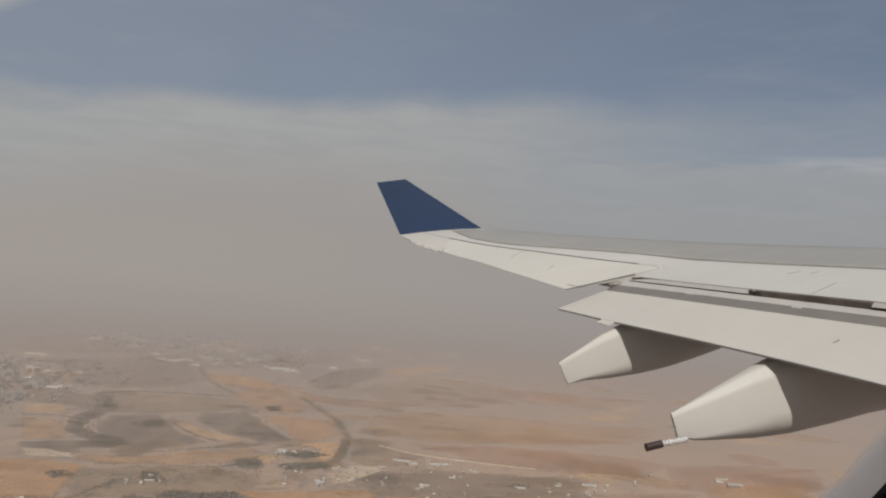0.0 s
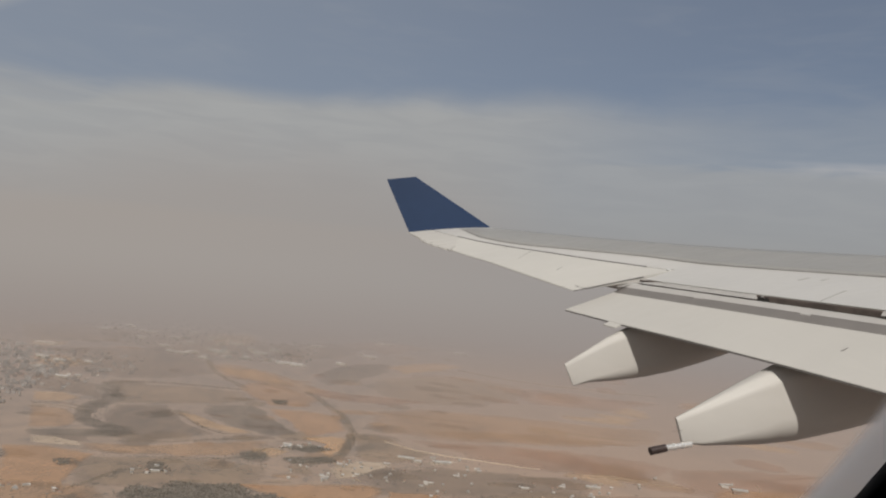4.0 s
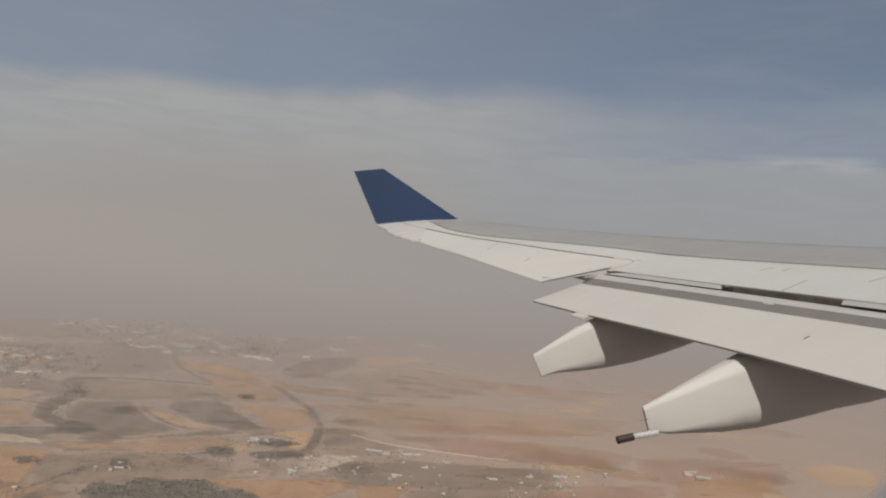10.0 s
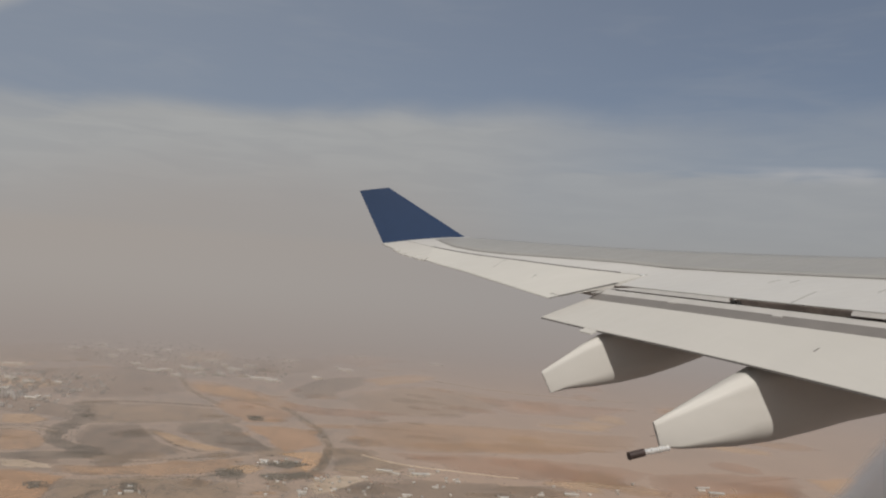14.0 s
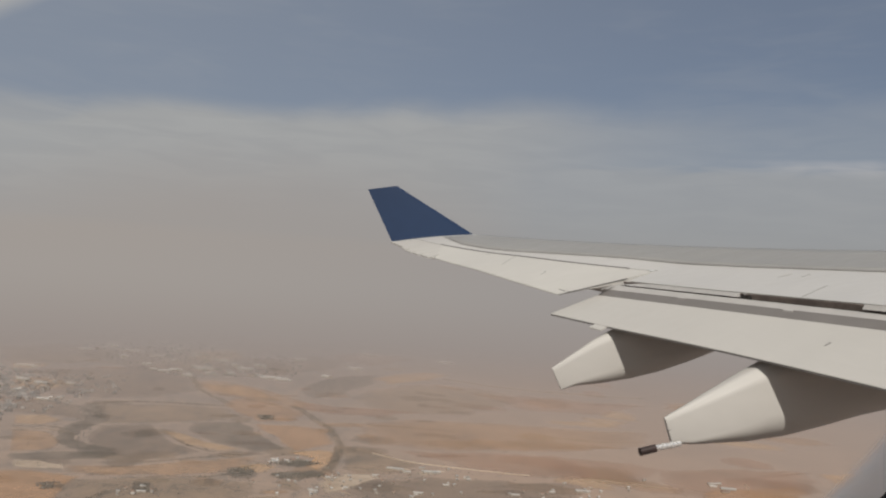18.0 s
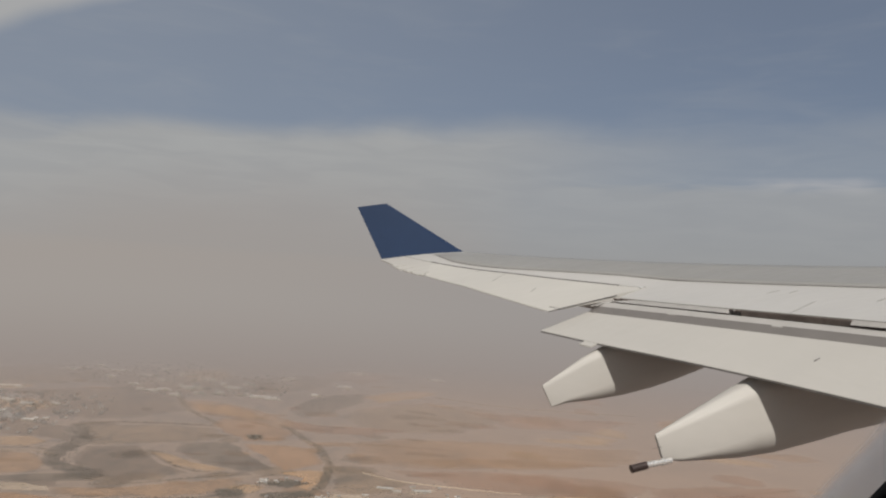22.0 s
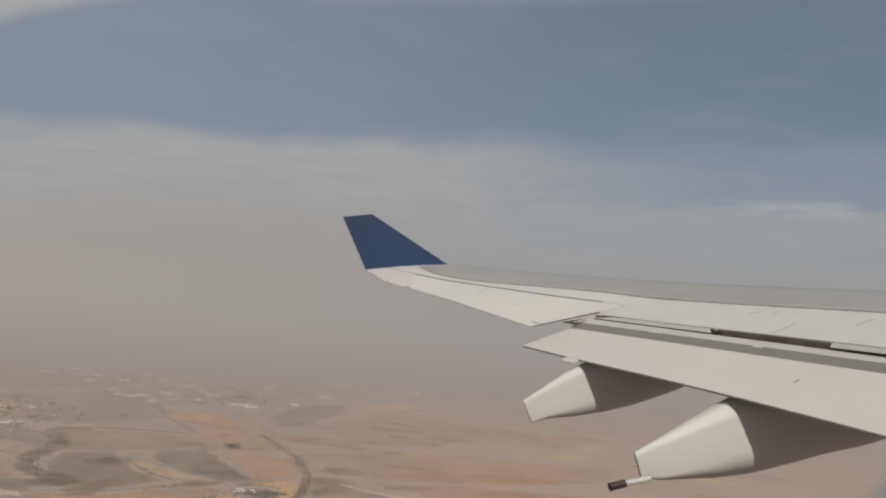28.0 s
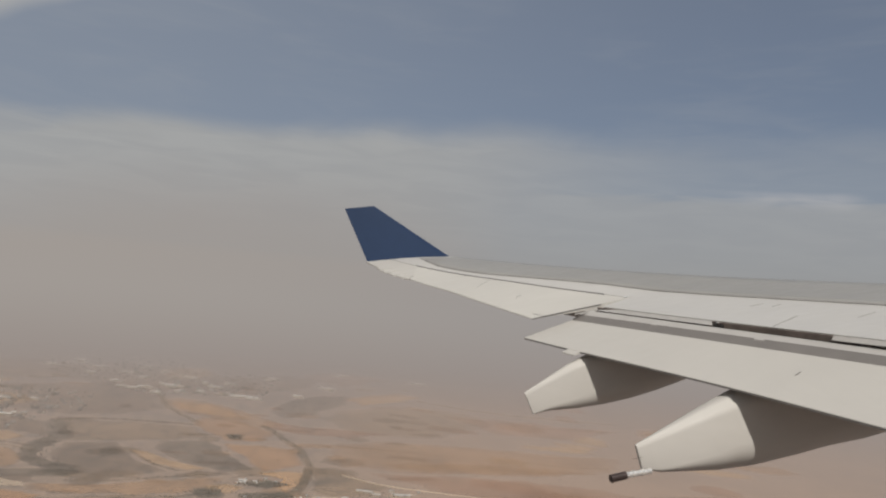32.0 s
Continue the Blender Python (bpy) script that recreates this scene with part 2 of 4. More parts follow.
def part(name, bm, mat, parent=None, label="", at=None):
    """One mesh object; parts keep the axes of the thing that they belong to."""
    ob = new(name, mesh_of(name, bm, mat))
    if parent:
        ob.parent = parent
    if at:
        ob.location = at
    return tagged(ob, label) if label else ob


def thing(name, label, category, at=(0, 0, 0), group="", kind=""):
    ob = new(name)
    ob.location = at
    ob.empty_display_size = 0.2
    return tagged(ob, label, category, group, kind)


def loft(rings, closed=True, caps=True, smooth=True):
    """A skin over rings of equally many points."""
    bm = bmesh.new()
    vs = [[bm.verts.new(p) for p in r] for r in rings]
    n = len(rings[0])
    for a, b in zip(vs, vs[1:]):
        for i in range(n if closed else n - 1):
            j = (i + 1) % n
            bm.faces.new((a[i], a[j], b[j], b[i]))
    ends = [bm.faces.new(vs[0]), bm.faces.new(vs[-1])] if caps and closed else []
    finish(bm, smooth)
    for f in ends:
        f.smooth = False
        for e in f.edges:
            e.smooth = False
    return bm


def box(bm, lo, hi):
    vs = [bm.verts.new((x, y, z)) for z in (lo[2], hi[2]) for y in (lo[1], hi[1]) for x in (lo[0], hi[0])]
    for q in ((0, 2, 3, 1), (4, 5, 7, 6), (0, 1, 5, 4), (2, 6, 7, 3), (0, 4, 6, 2), (1, 3, 7, 5)):
        bm.faces.new([vs[i] for i in q])


def tube(a, b, r0, r1=None, n=20, caps=True):
    a, b = Vector(a), Vector(b)
    q = (b - a).to_track_quat("Z", "Y")
    r1 = r0 if r1 is None else r1
    ring = lambda c, r: [c + q @ Vector((r * math.cos(6.28319 * i / n), r * math.sin(6.28319 * i / n), 0)) for i in range(n)]
    return loft([ring(a, r0), ring(b, r1)], caps=caps)


# ---- the wing: x forward, y outboard, z up, from the seat ----
SPAN, FLAP_END, SLAT_END, INNER = 27.0, 18.1, 26.7, 0.21


def lead(y):
    return 5.45 + 0.66 * (SPAN - y), 1.385 + 0.0033 * max(y - 15.5, 0) ** 2 - 0.012 * max(15.5 - y, 0) - 0.04 * max(9.0 - y, 0)


def trail(y):
    d = y - 18.4
    sag = 0.06 * math.sin(math.pi * (y - 22) / 5) if 22 < y < SPAN else 0.0
    return 2.53 + 0.395 * (SPAN - y), -0.09 - sag + (0.155 * d + 0.0015 * d * d if d > 0 else 0.012 * d) - 0.05 * max(9.0 - y, 0)


def shroud(y):
    """Plan line of the spoilers' trailing edge."""
    return 7.47 + 0.345 * (FLAP_END - y)


def skin(x, y, up=0.0):
    """A point of the upper skin over the plan point."""
    (xl, zl), (xt, zt) = lead(y), trail(y)
    c = (xl - x) / (xl - xt)
    return Vector((x, y, zl + (zt - zl) * c + 0.05 * math.sin(math.pi * min(max(c, 0), 1)) + up))


def chord(y, c):
    return lead(y)[0] + (trail(y)[0] - lead(y)[0]) * c


def hinge(y):
    return chord(y, 0.547 + 0.0215 * (y - 19.0))


def slat_line(y):
    k = min(max((y - 19.5) / 5.0, 0), 1)
    e = 0.22 * min(max((y - 25.2) / 1.5, 0), 1)
    base = chord(y, 0.38 + 0.03 * min(max((19.0 - y) / 3.0, 0), 1) + 0.19 * k * k * (3 - 2 * k))
    return base + (lead(y)[0] - base) * e


def steps(a, b, n):
    return [a + (b - a) * i / n for i in range(n + 1)]


def panel(front, back, y0, y1, thick, n=24, m=6, up=0.0, skew0=0.0, skew1=0.0, wedge=0.0):
    """A plate of the wing's skin between two plan lines; its ends may run slanting, and it may thicken towards the front."""
    rings = []
    for k in steps(0, 1, n):
        pts = []
        for f in steps(0, 1, m):
            y = y0 + skew0 * f + (y1 + skew1 * f - y0 - skew0 * f) * k
            pts.append((front(y) + (back(y) - front(y)) * f, y))
        rings.append([skin(x, y, up) for x, y in pts] + [skin(x, y, up - thick - wedge * i / m) for i, (x, y) in enumerate(reversed(pts))])
    return loft(rings, smooth=False)


ROOT = Vector((0, 0, ALT))
wing = thing("aircraft_wing", "white airliner wing with lowered flap and navy winglet", "aircraft wing", ROOT)

# box of the wing behind the slats, down to the lower skin
rings = []
for y in steps(INNER, SLAT_END - 0.002, 78) + [SLAT_END + 0.002, 26.99]:
    xf = slat_line(y) if y < SLAT_END else lead(y)[0]
    xb = shroud(y) + 0.02 if y < FLAP_END else hinge(y)
    xs = steps(xf, xb, 8)
    t = 0.10 + 0.013 * (SPAN - y)
    deep = [0.05 + t * (2.2 + 1.6 * math.sin(math.pi * k)) for k in steps(0.05, 0.75, 5)]
    xbot = steps(xf, xb + 0.75 if y < FLAP_END else xb, 5)
    low_ = [skin(x, y, -d) for x, d in zip(xbot, deep)]
    rings.append([skin(x, y) for x in xs] + [skin(xb, y, -0.012), skin(xb + 0.3 if y < FLAP_END else xb, y, -0.05)] + list(reversed(low_)))
wing_box = part("wing_box", loft(rings, smooth=False), TOP, wing, "white upper wing skin")

# slats and nose
rings = []
for y in steps(INNER, SLAT_END, 80):
    xl, zl = lead(y)
    t = 0.10 + 0.013 * (SPAN - y)
    xs = steps(slat_line(y) - 0.0, xl, 6)
    nose = [(0.12, -0.05), (0.26, -0.16), (0.34, -0.32), (0.30, -0.48), (0.10, -0.62)]
    k = 0.45 + 0.045 * (SPAN - y) if y > 15 else 1.0
    rings.append([skin(x, y, 0.012) for x in xs] + [Vector((xl + a * k, y, zl + b * k)) for a, b in nose] + [skin(slat_line(y), y, -0.3 * k - 0.1)])
part("slat", loft(rings), SLAT, wing, "bare grey metal leading-edge slat")
part("slat_joint", panel(lambda y: slat_line(y) + 0.03, lambda y: slat_line(y) - 0.03, INNER, 26.2, 0.01, up=0.018), JOINT, wing)

# ailerons
for y0, y1, k0, k1 in ((18.12, 22.70, 0.25, -1.1), (22.702, 25.57, -1.1, -1.43)):
    part("aileron", panel(lambda y: hinge(y) - 0.05, lambda y: trail(y)[0], y0, y1, 0.025, skew0=k0, skew1=k1, wedge=0.13), AIL, wing, "white aileron")
# Dark strip proud of the end face, coloured as the shade of the gap
rings = []
for f in steps(0.32, 1, 10):
    y = 18.116 + 0.25 * f
    x = hinge(y) - 0.05 + (trail(y)[0] - hinge(y) + 0.05) * f
    rings.append([skin(x, y - o, u) for o, u in ((0.012, -0.006), (0.0, -0.006), (0.0, -0.03), (0.012, -0.03))])
part("end_gap_shade", loft(rings, smooth=False), GAP, wing, "dark strip painting the shaded gap along the aileron end")
part("tip_edge", panel(lambda y: hinge(y) - 0.05, lambda y: trail(y)[0] - 0.03, 25.573, 27.0, 0.05, skew0=-1.43), WHITE, wing, "white wing tip edge")
for y0, y1, a in ((24.35, 24.75, 0.12), (24.85, 25.2, 0.16), (25.3, 25.62, 0.19), (25.75, 26.0, 0.15)):
    part("tip_step", panel(lambda y: trail(y)[0] + 0.25, lambda y: trail(y)[0] - a, y0, y1, 0.04, n=4, m=3, up=0.012), WHITE, wing)
rings = [[skin(6.07 + 0.15 * k, 18.65 - 0.33 * k) + Vector((o, 0, u)) for o, u in ((-0.02, 0.004), (0.02, 0.004), (0.02, -0.01), (-0.02, -0.01))] for k in steps(0, 1, 3)]
part("panel_joint", loft(rings, smooth=False), GAP, wing)
part("hinge_joint", panel(lambda y: hinge(y) + 0.01, lambda y: hinge(y) - 0.05, 18.93, 25.62, 0.03, up=0.012), GAP, wing, "dark hinge line of the ailerons")
for (xa, ya), (xb, yb) in (((9.855, 15.21), (10.18, 15.24)), ((10.16, 14.86), (10.40, 14.92)), ((9.17, 13.37), (10.01, 13.81)), ((10.69, 12.94), (11.2, 13.1)),
                             ((5.32, 21.82), (5.86, 22.41)), ((5.18, 23.34), (5.36, 23.36)), ((5.99, 20.12), (6.18, 20.3))):
    rings = [[skin(xa + (xb - xa) * k, ya + (yb - ya) * k + o, u) for o, u in ((-0.018, 0.004), (0.018, 0.004), (0.018, -0.01), (-0.018, -0.01))] for k in steps(0, 1, 4)]
    part("panel_joint", loft(rings, smooth=False), FAINT, wing)
bm = bmesh.new()
bmesh.ops.create_uvsphere(bm, u_segments=14, v_segments=8, radius=0.042, matrix=Matrix.Translation(skin(8.33, 18.28, 0.01)) @ Matrix.Diagonal((1.6, 1.2, 0.45, 1)))
part("wing_lamp", finish(bm, True), LENS, wing, "small clear lamp dome")

# spoiler lips, and a dark liner that paints the shade of the bay behind them
for y0, y1 in ((14.7, 18.0), (INNER, 12.12)):
    rings = []
    for y in steps(y0, y1, 16):
        x, z = shroud(y), skin(shroud(y), y).z
        dip = 0.014 + 0.075 * min(max((y - 17.3) / 0.7, 0), 1)
        rings.append([(x - 0.006, y, z - dip), (x + 0.03, y, z - dip), (x + 0.03, y, z - 0.103), (x - 0.055, y, z - 0.103)])
    part("spoiler_lip", loft(rings, smooth=False), LIP if y0 > 13 else SHADE, wing, "shaded grey lip under the spoilers")
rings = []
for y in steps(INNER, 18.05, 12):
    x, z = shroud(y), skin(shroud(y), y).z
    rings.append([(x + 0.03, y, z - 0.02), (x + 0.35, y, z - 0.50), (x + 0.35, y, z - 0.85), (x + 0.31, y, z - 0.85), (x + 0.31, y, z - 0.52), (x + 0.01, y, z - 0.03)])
part("bay_shade_liner", loft(rings, smooth=False), DARK, wing, "dark liner painting the shade of the flap bay")


# brackets at the open end of the bay
for y, a in ((14.62, 0.05), (14.48, 0.04)):
    x, z = shroud(y), skin(shroud(y), y).z
    bm = bmesh.new()
    box(bm, (x - 0.01, y - a, z - 0.13), (x + 0.2, y + a, z - 0.045))
    bmesh.ops.bevel(bm, geom=bm.edges[:], offset=0.012, segments=2, affect="EDGES")
    part("bay_bracket", finish(bm), BLACK, wing, "dark bracket in the flap bay")

for y in (14.55,):
    x, z = shroud(y), skin(shroud(y), y).z
    part("bay_fitting", tube((x - 0.02, y, z - 0.03), (x + 0.12, y, z - 0.03), 0.015, n=10), STEEL, wing, "small pale bay fitting")

# ---- flap ----
def flap_line(y, s):
    """Point of the flap's upper skin: s metres forward of its trailing edge."""
    d = FLAP_END - y
    bow = 0.035 * math.sin(math.pi * (d - 2) / 6.5) if 2 < d < 8.5 else 0.0
    zs = (-0.575 - 0.0765 * d + bow, -0.06 - 0.040 * d, 0.10 - 0.040 * d, 0.22 - 0.043 * d, 0.20 - 0.043 * d, 0.02 - 0.043 * d)
    ks = (0.0, 1.30, 1.52, 1.66, 1.82, 2.0)
    for i in range(5):
        if s <= ks[i + 1] or i == 4:
            f = (s - ks[i]) / (ks[i + 1] - ks[i])
            return Vector((5.69 + 0.36 * d + s, y, zs[i] + (zs[i + 1] - zs[i]) * f))


def flap_part(s0, s1, y0, y1, thick, up=0.0, n=20, m=4):
    """A strip of the flap; its outer end runs out a little towards the nose."""
    rings = []
    for k in steps(0, 1, n):
        ss = steps(s0, s1, m)
        at = lambda s: flap_line(y0 + (y1 - y0) * k + 0.12 * s * k ** 9, s)
        rings.append([at(s) + Vector((0, 0, up)) for s in ss] + [at(s) + Vector((0, 0, up - thick(s))) for s in reversed(ss)])
    return loft(rings, smooth=False)


full = lambda s: 0.025 + 0.22 * math.sin(math.pi * min(s / 2.1, 1))
flap = part("flap", flap_part(0, 1.30, INNER, FLAP_END, full), WHITE, wing, "lowered white outer flap")
part("primer_band", flap_part(1.303, 1.518, INNER, FLAP_END, full), PRIMER, flap, "grey band along the flap")
part("flap_nose", flap_part(1.521, 2.0, INNER, FLAP_END, full, m=8), SHADE, flap, "pale flap nose")


# ---- winglet ----
def wing_section(a, b, thick, n=14):
    """Thin rounded section from the trailing point a to the leading point b."""
    a, b = Vector(a), Vector(b)
    out_ = Vector((0, 1, 0))
    up_, dn_ = [], []
    for k in steps(0, 1, n):
        h = thick * (2.6 * math.sqrt(max(1 - k, 0)) * k + 0.03)
        up_.append(a.lerp(b, k) + out_ * h)
        dn_.append(a.lerp(b, k) - out_ * h)
    return up_ + list(reversed(dn_))


rings = []
for k in steps(0, 1, 8):
    a = Vector((2.53, 27.0, 1.36)).lerp(Vector((1.60, 27.5, 3.19)), k)
    b = Vector((5.45, 27.0, 1.82)).lerp(Vector((2.63, 27.5, 3.40)), k)
    rings.append(wing_section(a, b, 0.05 * (1 - 0.5 * k)))
winglet = part("winglet", loft(rings, smooth=False), NAVY, wing, "navy blue swept winglet")


# ---- flap track fairings ----
def fairing(name, y, half, bottom, top, x0, x1, slant, label):
    at = lambda pts, x: float(np.interp(x, [p[0] for p in pts], [p[1] for p in pts]))
    rings = []
    for k in steps(0, 1, 26):
        x = x0 + (x1 - x0) * k
        zb, zt = at(bottom, x), at(top, x)
        wd = half * float(np.interp(x, (x0, x0 + 2.0, x1 - 1, x1), (0.12, 1.0, 1.0, 0.3)))
        low = float(np.interp(x, (x0, x0 + 1.8), (0.12, 1.0)))
        side = [(0.10, 0.0), (0.42, 0.05 * low), (0.68, 0.115 * low), (0.86, 0.185 * low), (0.955, 0.26 * low), (1.0, 0.35 * low), (0.958, 0.58),
                (0.922, 0.785), (0.905, 0.825), (0.86, 0.862), (0.80, 0.888), (0.60, 0.955), (0.50, 0.982), (0.38, 0.995), (0.15, 1.0)]
        ring = []
        for o, h in side + [(-o, h) for o, h in reversed(side)]:
            z = zb + h * (zt - zb)
            ring.append((x + slant * (1 - h) * max(0, 1 - k * 8), y + wd * o, z))
        rings.append(ring)
    return part(name, loft(rings), FAIR, wing, label)


outer = fairing("flap_track_fairing", 16.28, 0.27,
                [(5.16, -2.18), (5.76, -2.07), (6.40, -1.98), (7.04, -1.85), (7.70, -1.67), (8.36, -1.43), (9.02, -1.16), (10.17, -0.58)],
                [(5.16, -1.745), (6.12, -1.06), (6.53, -0.81), (7.10, -0.60), (9.02, -0.34), (10.17, -0.19)], 5.21, 10.0, 0.24, "pale outer flap track fairing")
inner = fairing("flap_track_fairing", 12.65, 0.37,
                [(6.11, -2.52), (6.63, -2.55), (7.69, -2.46), (8.41, -2.34), (9.31, -2.10), (9.87, -1.93), (10.66, -1.75), (11.4, -1.52), (12.19, -1.24)],
                [(6.11, -2.11), (7.62, -1.22), (7.97, -1.03), (8.86, -0.76), (12.19, -0.30)], 6.13, 11.95, 0.15, "pale inner flap track fairing with fuel pipe")
PIPE = (Vector((6.36, 12.46, -2.50)), Vector((5.85, 12.40, -2.582)))
pipe = part("fuel_pipe", tube(PIPE[0], PIPE[1], 0.047), STEEL, inner, "pale steel fuel pipe")
for k in (0.3, 0.62):
    part("clamp", tube(PIPE[0].lerp(PIPE[1], k), PIPE[0].lerp(PIPE[1], k + 0.09), 0.058), STEEL, inner, "steel pipe clamp")
part("pipe_nozzle", tube((5.875, 12.40, -2.580), (5.60, 12.37, -2.642), 0.066), NOZZLE, inner, "sooty dark pipe end")
part("nozzle_rim", tube((5.59, 12.369, -2.645), (5.612, 12.371, -2.640), 0.07), NOZZLE, inner, "worn rim of the pipe end")
for z in (-2.30,):
    part("discharge_wick", tube((6.24, 12.6, z), (6.07, 12.6, z - 0.04), 0.004, 0.002, 6), NOZZLE, inner, "thin dark discharge wick")

# small fittings of the flap
def flap_plate(name, y0, y1, s0, s1, up, thick, mat, label=""):
    rings = []
    for y in steps(y0, y1, 3):
        ss = steps(s0, s1, 3)
        rings.append([flap_line(y, s) + Vector((0, 0, up)) for s in ss] + [flap_line(y, s) + Vector((0, 0, up - thick)) for s in reversed(ss)])
    return part(name, loft(rings, smooth=False), mat, flap, label)


flap_plate("track_cover", 15.80, 16.0, 1.49, 1.52, 0.02, 0.03, SHADE, "small pale cover plate")
flap_plate("track_cover", 13.26, 13.46, 1.47, 1.50, 0.02, 0.03, SHADE, "small pale cover plate")
part("drain_mark", loft([[flap_line(y, s) + Vector((0, o, u)) for o, u in ((-0.012, 0.005), (0.012, 0.005), (0.012, -0.01), (-0.012, -0.01))] for y, s in ((11.87, 0.67), (11.87, 0.72), (11.87, 0.78))], smooth=False), GAP, flap, "short dark slot")
# Dark strip draws the shade along the underside of the trailing edge
rings = [[flap_line(y, 0) + Vector((o, 0, u)) for o, u in ((-0.003, -0.012), (0.10, 0.012), (0.10, -0.035), (-0.003, -0.04))] for y in steps(8.0, FLAP_END - 0.01, 16)]
part("edge_shade", loft(rings, smooth=False), GAP, flap, "painted shade strip under the flap's trailing edge")
rings = [[(5.69 + 0.36 * (FLAP_END - y) + a, y, flap_line(y, 0).z + b) for a, b in ((0.30, 0.11), (0.0, -0.008), (-0.14, -0.085), (-0.14, -0.115), (0.0, -0.05), (0.30, 0.03))] for y in (16.17, 16.55)]
part("hinge_tab", loft(rings, smooth=False), WHITE, flap, "small white tab under the flap edge")
rings = [[(x, y, z) for x, z in ((7.50, 0.285), (6.95, 0.105), (6.95, 0.085), (7.3, 0.185), (7.6, 0.25))] for y in (18.11, 18.15)]
part("end_rib", loft(rings, smooth=False), SHADE, wing, "pale closing rib at the flap end")

# ---- cabin side ----
WX, WZ, WY, HW, HHT, RAD = -0.0775, 0.079, 0.19, 0.30, 0.21, 0.205


def window_ring(y, grow, n=16):
    pts = []
    for cx, cz, a0 in ((1, 1, 0), (-1, 1, 90), (-1, -1, 180), (1, -1, 270)):
        for k in range(n + 1):
            a = radians(a0 + 90 * k / n)
            c, s = (math.copysign(abs(q) ** 1.4, q) for q in (math.cos(a), math.sin(a)))
            pts.append(Vector((WX + cx * (HW - RAD) + (RAD + grow) * c, y, WZ + cz * (HHT - RAD) + (RAD + grow) * s)))
    return pts


def square_ring(y, x0, x1, z0, z1, n=16):
    """As many points as the window's ring has, on a rectangle."""
    pts = []
    for cx, cz, a0 in ((x1, z1, 0), (x0, z1, 1), (x0, z0, 2), (x1, z0, 3)):
        for k in range(n + 1):
            f = (k - n / 2) / n * 2
            mx, mz = (x0 + x1) / 2, (z0 + z1) / 2
            u = (cx, mz + (cz - mz) * (1 + f)) if (f < 0) == (a0 % 2 == 0) else (mx + (cx - mx) * (1 - abs(f)), cz)
            if f == 0:
                u = (cx, cz)
            elif (f < 0) == (a0 % 2 == 0):
                u = (cx, mz + (cz - mz) * (1 - abs(f)))
            pts.append(Vector((u[0], y, u[1])))
    return pts


BASE = Vector((WX, WY, WZ - HHT))
window = thing("cabin_window", "grey plastic cabin window surround with black seal", "window", ROOT + BASE)
rel = lambda rings_: [[p - BASE for p in ring] for ring in rings_]
bm = loft(rel([window_ring(WY, -0.0024), window_ring(WY - 0.001, 0.0034), window_ring(WY - 0.0025, 0.0060), window_ring(WY - 0.006, 0.0104)]), caps=False)
tag_ = bm.verts.layers.float.new("cover")
for k, q in enumerate(bm.verts):
    q[tag_] = 0.0 if k < len(bm.verts) // 4 else 1.0
part("reveal", bm, REVEAL, window, "pale grey translucent window reveal")
part("seal", loft(rel([window_ring(WY - 0.006, 0.0102), window_ring(WY - 0.010, 0.0114), window_ring(WY - 0.010, 0.05), window_ring(WY - 0.006, 0.05), window_ring(WY - 0.006, 0.0102)]), caps=False),
     SEAL, window, "black rubber window seal")
hull = part("wall_hull", loft([window_ring(WY - 0.002, 0.040), square_ring(WY - 0.002, -3.0, 24.0, -2.4, 1.6), square_ring(WY + 0.025, -3.0, 24.0, -2.4, 1.6), window_ring(WY + 0.025, 0.12), window_ring(WY + 0.004, 0.055), window_ring(WY - 0.002, 0.040)], caps=False, smooth=False),
            HULL, at=ROOT)
tagged(hull, "plain white aircraft hull wall with window", "wall", kind="structure")
for name, lo, hi in (("floor", (-3, -3.2, -1.25), (3, WY - 0.015, -1.15)), ("ceiling", (-3, -3.2, 1.15), (3, WY - 0.015, 1.25)), ("wall_far", (-3, -3.3, -1.25), (3, -3.2, 1.25)),
                     ("wall_aft", (-3.1, -3.2, -1.25), (-3, WY - 0.015, 1.25)), ("wall_fore", (3, -3.2, -1.25), (3.1, WY - 0.015, 1.25))):
    bm = bmesh.new()
    box(bm, lo, hi)
    tagged(part(name, finish(bm), CABIN, at=ROOT), "plain grey dim cabin " + name.split("_")[0], "ceiling" if name == "ceiling" else "floor" if name == "floor" else "wall", kind="structure")

